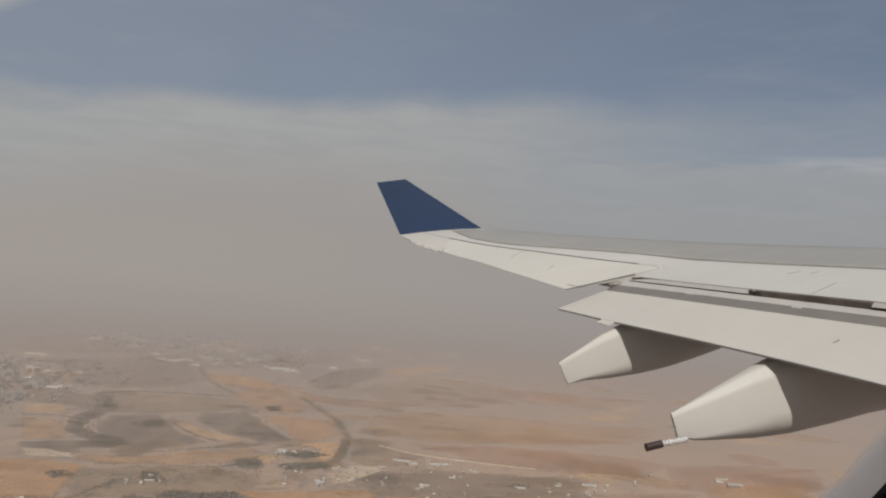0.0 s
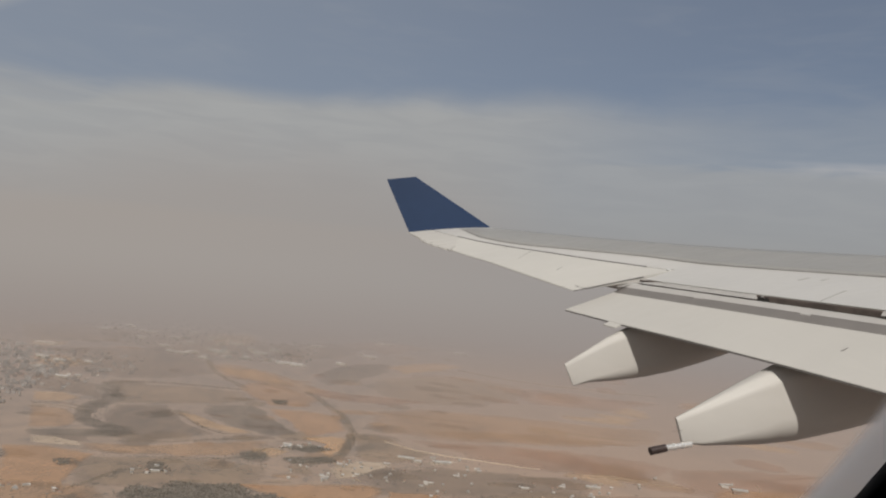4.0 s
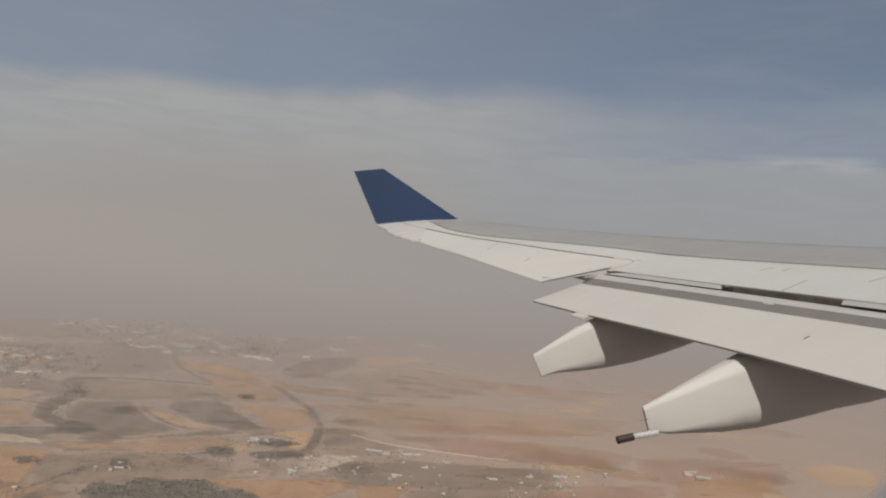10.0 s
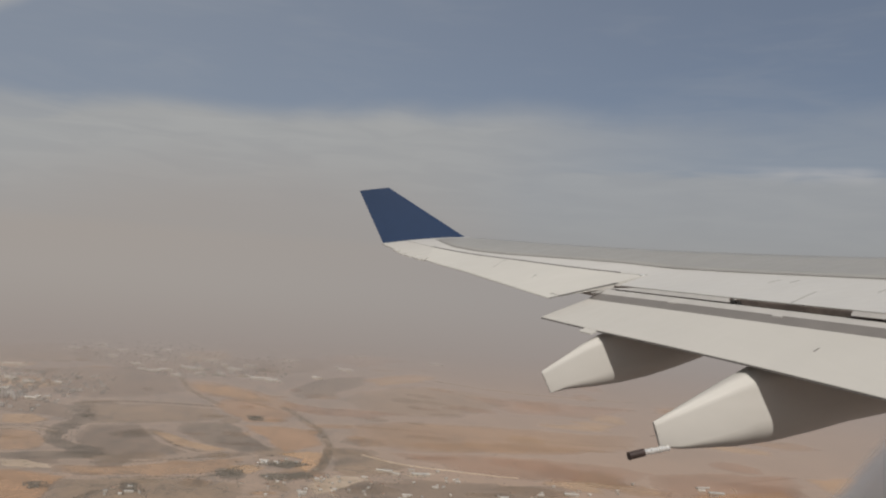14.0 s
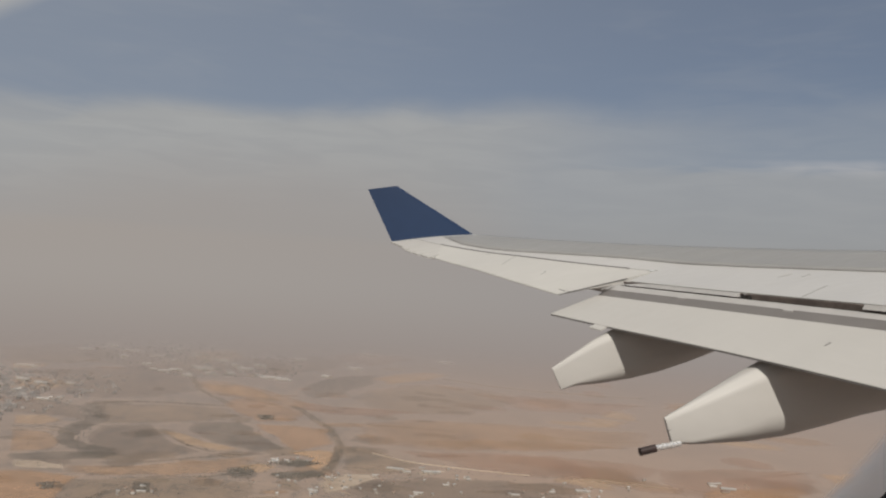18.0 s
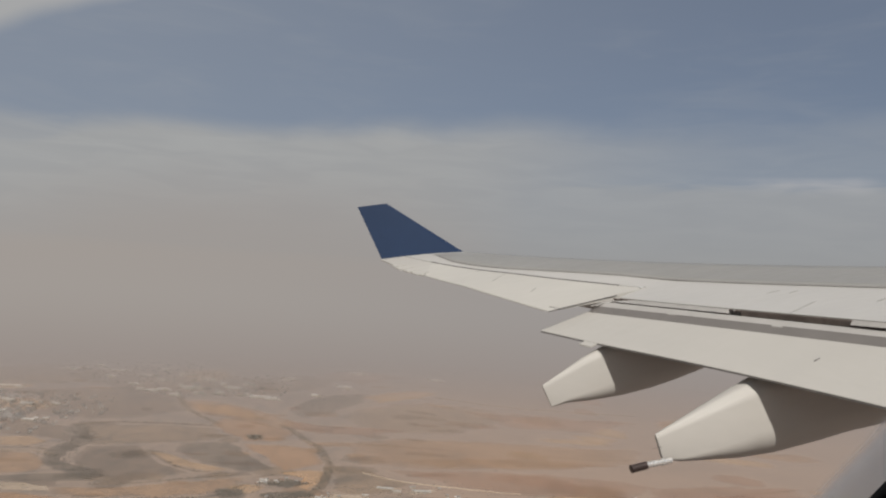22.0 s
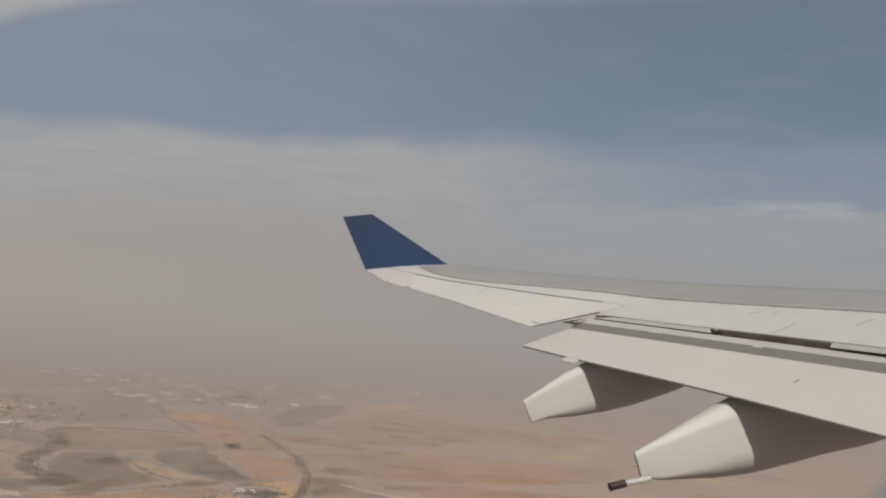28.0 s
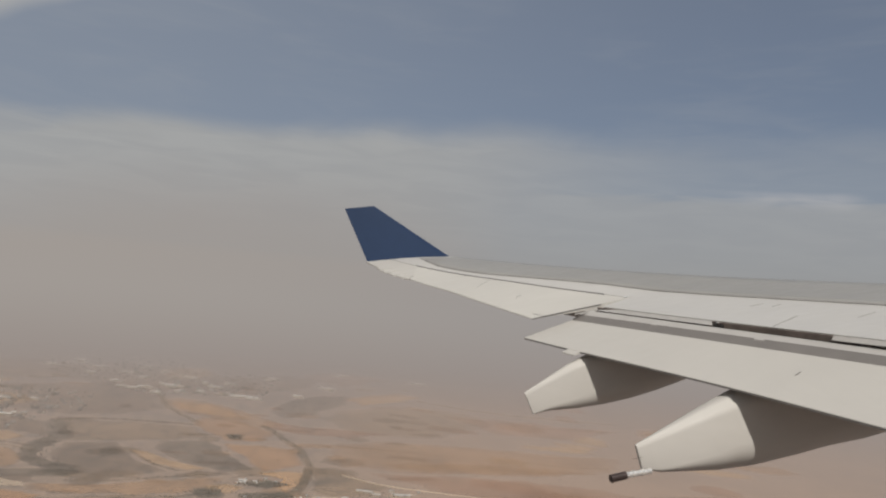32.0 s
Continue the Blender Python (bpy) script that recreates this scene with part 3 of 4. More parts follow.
# ---- the land ----
def land_material(name, light, dark, pale=None, scrub=0.5, specks=0.5, soft=True, east=None):
    """Dry soil: broad and narrow drifts of two tones along the wind, pale streaks, specks of scrub. One pattern runs on under all the fields."""
    m = bpy.data.materials.new(name)
    m.use_nodes = True
    n = Nodes(m.node_tree)
    p = n.add("ShaderNodeBsdfPrincipled")
    pos = n.add("ShaderNodeNewGeometry").outputs["Position"]
    sx = n.add("ShaderNodeSeparateXYZ")
    n.put(sx.inputs[0], pos)
    drift = n.ramp(sx.outputs[0], 50, 600)                      # farmland to the west, wind-drawn plain to the east
    wide = n.noise(n.scaled(pos, (0.9, 0.75, 0), rot=(0, 0, 0.36)), 0.0042, 5, 0.62, 0.8)
    patch = n.noise(n.scaled(pos, (1.0, 0.62, 0), loc=(7, 3, 0)), 0.013, 6, 0.68, 1.2)
    wind = n.noise(n.scaled(pos, (0.9, 0.6, 0), rot=(0, 0, 0.36)), 0.0065, 5, 0.6, 0.6)
    mid = n.math("ADD", n.math("MULTIPLY", patch, n.math("SUBTRACT", 1.0, drift)), n.math("MULTIPLY", wind, drift))
    thin = n.noise(n.scaled(pos, (0.62, 0.95, 0), loc=(40, 9, 0), rot=(0, 0, 0.30)), 0.014, 5, 0.6, 0.5)
    grain = n.noise(pos, 0.085, 4, 0.65)
    f = n.math("ADD", n.math("MULTIPLY", wide, 0.35), n.math("ADD", n.math("MULTIPLY", mid, 0.5), n.math("MULTIPLY", grain, 0.15)))
    shade_ = n.mix(n.math("MULTIPLY", drift, 0.55), dark, tuple(c * 0.9 for c in light))
    col = n.mix(n.ramp(f, 0.38, 0.62), shade_, light)
    col = n.mix(n.ramp(thin, 0.58, 0.76, 0, 0.17), col, pale or tuple(min(1, c * 1.25) for c in light))
    spot = n.math("MULTIPLY", n.ramp(n.noise(pos, 0.035, 5, 0.7), 0.54, 0.64), n.ramp(wide, 0.58, 0.42, 0.2, 1.0))
    col = n.mix(n.math("MULTIPLY", spot, n.math("MULTIPLY", n.math("SUBTRACT", 1.0, n.math("MULTIPLY", drift, 0.85)), specks)), col, (0.12, 0.102, 0.083))
    col = n.mix(n.math("MULTIPLY", n.ramp(mid, 0.45, 0.34), n.math("MULTIPLY", n.math("SUBTRACT", 1.0, n.math("MULTIPLY", drift, 0.6)), scrub)), col, (0.145, 0.122, 0.098))
    if east:
        col = n.mix(n.math("MULTIPLY", drift, 0.42), col, east)
    n.put(p.inputs["Base Color"], col)
    p.inputs["Roughness"].default_value = 0.95
    p.inputs["Specular IOR Level"].default_value = 0.1
    o = n.add("ShaderNodeOutputMaterial")
    n.put(o.inputs[0], haze_faded(n, p.outputs[0], soft))
    return m


LAND = land_material("dry_land", (0.330, 0.232, 0.165), (0.225, 0.166, 0.124), (0.385, 0.285, 0.202), 0.6, 0.65, False, (0.405, 0.266, 0.180))
OCHRE = land_material("ochre_soil", (0.41, 0.266, 0.170), (0.30, 0.200, 0.135), (0.46, 0.315, 0.21), 0.25, 0.35)
ROSE = land_material("reddish_soil", (0.385, 0.243, 0.172), (0.26, 0.172, 0.127), (0.44, 0.29, 0.205), 0.3, 0.35)
STUBBLE = land_material("pale_stubble", (0.50, 0.345, 0.22), (0.38, 0.25, 0.155), None, 0.1, 0.2)
FALLOW = land_material("brown_fallow", (0.25, 0.192, 0.15), (0.18, 0.145, 0.12), (0.31, 0.23, 0.175), 0.4, 0.5)
OLIVE = land_material("olive_pasture", (0.315, 0.232, 0.166), (0.225, 0.175, 0.135), (0.38, 0.265, 0.18), 0.6, 0.7)
SCRUB = land_material("dark_scrub", (0.205, 0.172, 0.142), (0.145, 0.124, 0.106), (0.24, 0.19, 0.15), 0.6, 0.9)
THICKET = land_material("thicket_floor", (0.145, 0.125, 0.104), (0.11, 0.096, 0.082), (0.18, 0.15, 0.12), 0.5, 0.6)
BOUNCE_TONE = land_material("bounce_tone", (0.195, 0.175, 0.172), (0.14, 0.126, 0.124), (0.25, 0.225, 0.218), 0.3, 0.3)
BARE = land_material("orange_bare_soil", (0.435, 0.264, 0.158), (0.36, 0.222, 0.135), (0.45, 0.29, 0.18), 0.06, 0.12)
BRIGHT = land_material("bright_orange_soil", (0.56, 0.355, 0.205), (0.46, 0.29, 0.168), (0.60, 0.39, 0.23), 0.1, 0.15)
CHALK = land_material("pale_bare_ground", (0.58, 0.48, 0.38), (0.44, 0.34, 0.25), None, 0.1, 0.3)
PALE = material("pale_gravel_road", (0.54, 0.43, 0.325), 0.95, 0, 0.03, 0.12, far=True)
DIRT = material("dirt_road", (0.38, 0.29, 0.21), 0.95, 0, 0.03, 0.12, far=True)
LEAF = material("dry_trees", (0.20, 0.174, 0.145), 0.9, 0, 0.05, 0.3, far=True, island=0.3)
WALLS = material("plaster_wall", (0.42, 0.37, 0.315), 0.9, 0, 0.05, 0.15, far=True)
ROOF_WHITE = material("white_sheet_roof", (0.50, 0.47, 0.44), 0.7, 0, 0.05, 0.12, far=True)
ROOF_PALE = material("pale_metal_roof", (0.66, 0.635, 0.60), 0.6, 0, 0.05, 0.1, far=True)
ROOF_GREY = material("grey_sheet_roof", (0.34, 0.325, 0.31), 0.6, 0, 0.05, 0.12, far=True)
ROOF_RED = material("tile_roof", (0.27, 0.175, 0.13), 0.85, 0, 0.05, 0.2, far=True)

rnd = random.Random(7)


def rise(x, y):
    """Height of the land: a plain with slow swells, one low hill, and higher ground far off."""
    k = min(max((math.hypot(x, y) - 2700) / 2000, 0), 1)
    return (52 * k * k * (3 - 2 * k) + 26 * math.exp(-((x - 279) / 360) ** 2 - ((y - 3037) / 210) ** 2)
            + 2.5 * math.sin(x / 310 + 1.3) * math.sin(y / 270) + 1.5 * math.sin(x / 130) * math.sin(y / 170 + x / 400))


def lines(a, b, c, d):
    """Grid lines: wide apart from a to b and from c to d, close between."""
    return steps(a, b, 12)[:-1] + steps(b, c, int((c - b) / 55))[:-1] + steps(c, d, 12)


bm = bmesh.new()
xs_, ys_ = lines(-7000, -1900, 2500, 7500), lines(-4000, 1100, 4700, 9000)
grid = [[bm.verts.new((x, y, rise(x, y))) for y in ys_] for x in xs_]
for i in range(len(xs_) - 1):
    for j in range(len(ys_) - 1):
        bm.faces.new((grid[i][j], grid[i + 1][j], grid[i + 1][j + 1], grid[i][j + 1]))
ground = part("ground", finish(bm, True), LAND)
tagged(ground, "dry tan farmland plain under dusty haze", "ground", kind="structure")


def ragged(pts, wob, closed=True, seg=16.0):
    """The outline with more points, each moved a little."""
    out_ = []
    pairs = list(zip(pts, pts[1:] + pts[:1])) if closed else list(zip(pts, pts[1:]))
    for (x0, y0), (x1, y1) in pairs:
        k = max(1, int(math.hypot(x1 - x0, y1 - y0) / seg))
        for i in range(k):
            f = i / k
            w_ = wob if i else wob * 0.5
            x, y = x0 + (x1 - x0) * f, y0 + (y1 - y0) * f
            q = noise.noise_vector(Vector((x / 110, y / 110, 0))) * 2.6 + noise.noise_vector(Vector((x / 30, y / 30, 5)))
            out_.append((x + w_ * (1.3 * q.x + rnd.uniform(-0.3, 0.3)), y + w_ * (1.3 * q.y + rnd.uniform(-0.3, 0.3))))
    if not closed:
        out_.append(pts[-1])
    return out_


level = [0.6]


def field(pts, mat, label, wob=9.0, name="field", core=0.66):
    """A low patch of land, a hand above the ground, that thins out to a ragged rim."""
    level[0] += 0.004
    c = Vector((sum(p[0] for p in pts) / len(pts), sum(p[1] for p in pts) / len(pts), 0))
    c.z = rise(c.x, c.y)
    rim = [Vector((p[0] - c.x, p[1] - c.y, 0)) for p in ragged(pts, wob)]
    bm = bmesh.new()
    tag = bm.verts.layers.float.new("cover")
    rings_ = []
    for k, z, v in ((1.06, 0.04, 0.0), (1.0, 0.7, 0.45), (core, 1.0, 1.0), (core * 0.75, 1.0, 1.0), (core * 0.5, 1.0, 1.0), (core * 0.25, 1.0, 1.0)):
        ring = [bm.verts.new((p.x * k, p.y * k, rise(c.x + p.x * k, c.y + p.y * k) - c.z + level[0] * z)) for p in rim]
        for q in ring:
            q[tag] = v
        rings_.append(ring)
    for a, b in zip(rings_, rings_[1:]):
        for i in range(len(rim)):
            j = (i + 1) % len(rim)
            bm.faces.new((a[i], a[j], b[j], b[i]))
    mid = bm.verts.new((0, 0, level[0]))
    mid[tag] = 1.0
    for a, b in zip(rings_[-1], rings_[-1][1:] + rings_[-1][:1]):
        bm.faces.new((a, b, mid))
    return tagged(part(name, finish(bm), mat, at=c), label, "field", "fields of the plain")


def road(pts, width, mat=None, label="pale dirt road across the plain"):
    level[0] += 0.004
    line = [Vector((*p, 0)) for p in ragged(pts, 3.0, False, 30)]
    bm = bmesh.new()
    rows_ = []
    for i, p in enumerate(line):
        t = (line[min(i + 1, len(line) - 1)] - line[max(i - 1, 0)]).normalized()
        s = Vector((-t.y, t.x, 0)) * width / 2
        up = Vector((0, 0, rise(p.x, p.y)))
        rows_.append([bm.verts.new(q + up) for q in (p - s, p - s + Vector((0, 0, level[0])), p + s + Vector((0, 0, level[0])), p + s)])
    for a, b in zip(rows_, rows_[1:]):
        for i in range(3):
            bm.faces.new((a[i], a[i + 1], b[i + 1], b[i]))
    return tagged(part("road", finish(bm), mat or DIRT), label, "road", kind="structure")


bm = bmesh.new()
bmesh.ops.create_icosphere(bm, subdivisions=1, radius=1.0)
ICO_V = np.array([v.co[:] for v in bm.verts])
ICO_F = np.array([[v.index for v in f.verts] for f in bm.faces])
bm.free()
rng = np.random.RandomState(5)


def clumps(name, spots, label, category="trees"):
    """Many ragged crowns in one mesh: (x, y, radius)."""
    vs, fs = [], []
    for i, (x, y, r) in enumerate(spots):
        j = ICO_V * (1 + rng.uniform(-0.3, 0.3, (len(ICO_V), 1))) * np.array((r * rng.uniform(0.8, 1.3), r * rng.uniform(0.8, 1.3), r * rng.uniform(0.7, 1.05)))
        vs.append(j + np.array((x, y, rise(x, y) + r * 0.5 + level[0])))
        fs.append(ICO_F + i * len(ICO_V))
    me = bpy.data.meshes.new(name)
    me.from_pydata(np.concatenate(vs).tolist(), [], np.concatenate(fs).tolist())
    me.materials.append(LEAF)
    return tagged(new(name, me), label, category, kind="stuff")


def belt(pts, width, r=(0.8, 1.9), label="dark belt of dry trees along a field"):
    spots = []
    for (x0, y0), (x1, y1) in zip(pts, pts[1:]):
        u = Vector((x1 - x0, y1 - y0)).normalized() * width * 0.9
        v, a, b = Vector((-u.y, u.x)), Vector((x0, y0)), Vector((x1, y1))
        field([tuple(q) for q in (a - u, a - v, b - v, b + u, b + v, a + v)], OLIVE if width < 20 else SCRUB, "dull scrubby strip under a tree belt", width * 0.25, "scrub_patch", 0.5)
        for _ in range(int((b - a).length * width / 55) + 3):
            f = rnd.random()
            spots.append((x0 + (x1 - x0) * f + rnd.gauss(0, width * 0.55), y0 + (y1 - y0) * f + rnd.gauss(0, width * 0.55), rnd.uniform(*r)))
    return clumps("tree_belt", spots, label)


def inside(p, poly):
    x, y = p
    hit = False
    for (x0, y0), (x1, y1) in zip(poly, poly[1:] + poly[:1]):
        if (y0 > y) != (y1 > y) and x < (x1 - x0) * (y - y0) / (y1 - y0) + x0:
            hit = not hit
    return hit


def scatter(poly, count):
    xs, ys = [p[0] for p in poly], [p[1] for p in poly]
    got = []
    while len(got) < count:
        p = (rnd.uniform(min(xs), max(xs)), rnd.uniform(min(ys), max(ys)))
        if inside(p, poly):
            got.append(p)
    return got


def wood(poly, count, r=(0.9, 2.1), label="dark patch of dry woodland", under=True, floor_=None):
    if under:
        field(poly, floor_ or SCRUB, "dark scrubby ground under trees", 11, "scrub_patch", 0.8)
        count = count * 6
    return clumps("woodland", [(x + rnd.gauss(0, 5), y + rnd.gauss(0, 5), rnd.uniform(*r)) for x, y in scatter(poly, count)], label)


def plots(count, x0, x1, y0, y1, long, wide, turn, kinds_, name):
    """Small patches of other soil, scattered."""
    for k in range(count):
        y = y0 + (y1 - y0) * rnd.random() ** 1.4
        x = rnd.uniform(x0, x1) * y / 2000
        a, b, t = rnd.uniform(*long), rnd.uniform(*wide), rnd.uniform(*turn)
        c_, s_ = math.cos(t), math.sin(t)
        pts = [(x + u * a * c_ - v * b * s_, y + u * a * s_ + v * b * c_) for u, v in ((-1, -0.5), (0.1, -1), (1, -0.6), (0.9, 0.5), (0.2, 1), (-0.9, 0.7))]
        mat_, lab = kinds_[rnd.randrange(len(kinds_))]
        field(pts, mat_, lab, min(a, b) * 0.12, name, 0.5)


# Unseen patch added to dim and neutralise light bounced up at the wing
field([(-900, -900), (0, -1200), (900, -900), (1150, 0), (900, 850), (0, 1100), (-900, 850), (-1150, 0)], BOUNCE_TONE, "wide unseen grey-brown patch toning the light bounced at the wing", 40)
BROWN, OCH, RED, STUB, PAST = "brown fallow field of dry soil", "ochre bare field of dry soil", "reddish ploughed field of dry soil", "pale stubble field after harvest", "olive dry pasture with scrub"
SOILS = ((OCHRE, OCH), (ROSE, RED), (FALLOW, BROWN), (OLIVE, PAST), (FALLOW, BROWN), (OLIVE, PAST))
plots(90, -900, 420, 1600, 3600, (20, 70), (14, 50), (-0.4, 0.4), SOILS, "plot")
plots(24, 420, 1500, 1560, 3300, (50, 120), (35, 100), (-0.5, -0.1), ((STUBBLE, "pale sandy streak on the plain"), (ROSE, "reddish bare streak on the plain"), (OCHRE, "ochre sandy streak on the plain"), (ROSE, "reddish bare streak on the plain")), "bare_streak")
plots(40, -700, 1300, 1330, 1600, (10, 40), (6, 22), (0.0, 0.4), SOILS, "plot")
# far fields and the hill, from the suburb to the plain
field([(-1011, 3096), (-824, 3210), (-638, 3330), (-459, 3159), (-377, 2810), (-481, 2651), (-620, 2580), (-806, 2643)], FALLOW, "wide brown fallow field below the suburb", 6, core=0.8)
field([(-1346, 3613), (-1088, 3904), (-835, 3697), (-862, 3350), (-1136, 3225)], OLIVE, PAST, 14)
field([(-255, 3612), (-31, 3827), (214, 3777), (74, 3390), (-135, 3262)], FALLOW, BROWN, 14)
field([(-557, 3774), (-364, 3944), (-304, 3661), (-460, 3494)], STUBBLE, "pale bare ground among far sheds", 10)
field([(-1136, 3225), (-1024, 3254), (-986, 3164), (-1088, 3096)], STUBBLE, STUB, 8)
field([(78, 3875), (318, 4105), (533, 3888), (283, 3586)], ROSE, RED, 14)
field([(-29, 2865), (37, 3040), (166, 3262), (302, 3321), (241, 2979), (129, 2833), (19, 2730)], SCRUB, "dark scrub on the flank of a hill", 6, core=0.75)
field([(250, 3120), (369, 3387), (520, 3473), (619, 3441), (541, 3319), (392, 3053), (311, 2989)], BRIGHT, "bright orange bare ground on the hill top", 6, core=0.75)
field([(169, 2803), (280, 2930), (519, 3061), (723, 3035), (796, 2823), (506, 2497), (245, 2495)], OLIVE, PAST, 12)
field([(636, 2947), (943, 2902), (1279, 2814), (1060, 2608), (741, 2658)], ROSE, RED, 12)
field([(-1022, 3680), (-810, 3914), (-553, 3946), (-291, 3739), (-74, 3507), (-109, 3199), (-406, 3117), (-640, 3239), (-881, 3341)], FALLOW, "brown dusty ground about the far sheds", 16)
field([(-1030, 2936), (-918, 2935), (-795, 2832), (-826, 2704), (-950, 2719)], STUBBLE, STUB, 6)

# fields about the stream
field([(-412, 2990), (-371, 3044), (-265, 2986), (-154, 2868), (-48, 2714), (29, 2572), (-41, 2491), (-134, 2581), (-235, 2692), (-335, 2754)], OCHRE, "curved orange field between two woods", 6, core=0.85)
field([(-384, 2961), (-260, 2938), (-159, 2823), (-78, 2685), (-160, 2689), (-241, 2748), (-339, 2811)], BRIGHT, "narrow bright field along a track", 6, core=0.75)
field([(-47, 2669), (66, 2584), (213, 2555), (379, 2532), (202, 2398), (64, 2426), (-25, 2515)], ROSE, RED, 6, core=0.75)
field([(-244, 2687), (-100, 2611), (-5, 2434), (-35, 2276), (-130, 2276), (-207, 2413), (-247, 2552)], BARE, "orange slope above the copse", 6, core=0.8)
field([(-622, 2462), (-437, 2510), (-240, 2487), (-205, 2315), (-296, 2240), (-423, 2203), (-545, 2201)], OLIVE, PAST, 6, core=0.8)
field([(-537, 2173), (-406, 2189), (-362, 2073), (-290, 1936), (-240, 1864), (-340, 1807), (-434, 1828), (-504, 1976)], FALLOW, BROWN, 6, core=0.8)
field([(-311, 2218), (-193, 2272), (-142, 2186), (-107, 2053), (-54, 1932), (-115, 1889), (-199, 1956), (-269, 2055)], SCRUB, "dark pasture on a slope", 6, core=0.8)
field([(-363, 2102), (-315, 2085), (-237, 1976), (-149, 1903), (-193, 1886), (-276, 1946)], STUBBLE, "pale strip of stubble beside a hedge", 4, core=0.8)
field([(-128, 2240), (-33, 2223), (60, 2174), (76, 1997), (-24, 1916), (-61, 1994)], BARE, "orange slope below the copse", 6, core=0.8)
field([(-787, 2273), (-714, 2288), (-644, 2216), (-679, 2163), (-747, 2162)], STUBBLE, STUB, 4, core=0.8)
field([(-716, 2078), (-645, 2079), (-568, 1954), (-569, 1864), (-633, 1848)], OCHRE, OCH, 5, core=0.8)
field([(-893, 2563), (-790, 2542), (-666, 2451), (-595, 2242), (-653, 2264), (-801, 2311)], FALLOW, BROWN, 6, core=0.8)
field([(-626, 1828), (-530, 1854), (-450, 1858), (-431, 1795), (-520, 1784), (-605, 1771)], SCRUB, "dark scrubby strip beside a lane", 4, core=0.8)
field([(-601, 1759), (-548, 1768), (-494, 1736), (-474, 1699), (-535, 1694), (-580, 1701)], CHALK, "pale chalky bank of bare ground", 4, core=0.8)
field([(-624, 1655), (-539, 1676), (-431, 1634), (-432, 1535), (-423, 1417), (-529, 1417)], BARE, "bare orange field by the lane", 6, core=0.85)
field([(-475, 1729), (-327, 1746), (-229, 1787), (-111, 1831), (-117, 1761), (-191, 1688), (-265, 1656), (-395, 1656), (-464, 1672)], OCHRE, "long ochre field behind the village", 6, core=0.8)
field([(-455, 1611), (-347, 1637), (-207, 1644), (-106, 1633), (-111, 1465), (-402, 1436)], OLIVE, "dull rough ground by the village", 8)
field([(-37, 1900), (37, 1928), (77, 1915), (63, 1808), (31, 1735), (0, 1756), (30, 1838)], BRIGHT, "bright field at the stream", 4, core=0.8)
field([(-136, 1759), (-88, 1775), (-56, 1751), (-88, 1700), (-135, 1701)], STUBBLE, STUB, 4)
field([(101, 1988), (196, 1919), (268, 1818), (218, 1730), (128, 1701), (93, 1753)], OLIVE, PAST, 6, core=0.8)
field([(37, 1636), (92, 1712), (154, 1716), (166, 1677), (112, 1607), (53, 1561)], CHALK, "pale trodden yards of the village", 5, core=0.75)
field([(181, 1767), (236, 1773), (249, 1755), (195, 1749)], CHALK, "pale concrete yard by the road", 2, core=0.8)
field([(252, 1733), (313, 1761), (332, 1749), (267, 1710)], CHALK, "pale concrete yard by the road", 2, core=0.8)

# the plain under the wing
field([(144, 2288), (304, 2366), (483, 2378), (751, 2349), (1047, 2291), (936, 2079), (617, 2016), (347, 1976), (189, 2014)], OCHRE, "wide ochre plain", 14, core=0.7)
field([(297, 2043), (468, 2127), (696, 2115), (881, 2071), (658, 1994), (404, 1961)], OCHRE, "sandy sheet on the plain", 10, core=0.55)
field([(255, 1937), (491, 1950), (697, 1925), (881, 1816), (779, 1688), (568, 1710), (371, 1784)], ROSE, "reddish bare plain", 12)
field([(876, 1805), (1137, 1857), (1301, 1812), (1141, 1626), (884, 1570), (819, 1655)], ROSE, "reddish bare plain", 12)
field([(924, 2522), (1027, 2525), (1074, 2466), (957, 2396)], STUBBLE, "pale sandy patch on the plain", 6)
field([(1319, 1814), (1464, 1852), (1540, 1801), (1429, 1616), (1286, 1624)], BRIGHT, "bright orange field on the plain", 6)
field([(102, 1662), (252, 1696), (428, 1682), (600, 1646), (550, 1502), (116, 1478)], FALLOW, "brown rough ground along the road", 10)

# roads and tracks
road([(167, 1909), (243, 1839), (345, 1789), (444, 1750), (516, 1726)], 7, PALE, "pale gravel road across the plain")
road([(583, 3303), (749, 3145), (917, 3050), (1164, 2995), (1348, 2969)], 9)
road([(716, 2181), (857, 2139), (963, 2142)], 5)
road([(619, 1701), (720, 1678), (837, 1636)], 3)
road([(31, 1706), (54, 1644), (98, 1550)], 3)
road([(919, 1644), (994, 1643), (1000, 1625), (1034, 1695)], 3)
road([(-726, 2105), (-648, 2108), (-563, 2048)], 3)

# woods, belts and the stream
belt([(-649, 2472), (-557, 2524), (-443, 2542), (-340, 2533), (-231, 2521)], 15, label="dark belt of trees along a field")
belt([(-442, 3104), (-375, 2835), (-328, 2731), (-235, 2553)], 13)
belt([(-634, 2459), (-581, 2301), (-573, 2168), (-579, 2048), (-548, 1955), (-481, 1893), (-444, 1826)], 34, label="dark tree-lined bend of a stream")
belt([(-44, 2580), (23, 2341), (64, 2222), (80, 2091), (93, 1996), (82, 1890), (64, 1779), (31, 1686), (-16, 1653)], 13, label="dark tree-lined stream bed")
belt([(92, 1960), (77, 1849), (56, 1747)], 14, label="dark tree-lined stream bed")
belt([(-352, 2075), (-274, 1934), (-218, 1884), (-153, 1874)], 5)
belt([(-422, 1760), (-322, 1777), (-233, 1816), (-126, 1863)], 5)
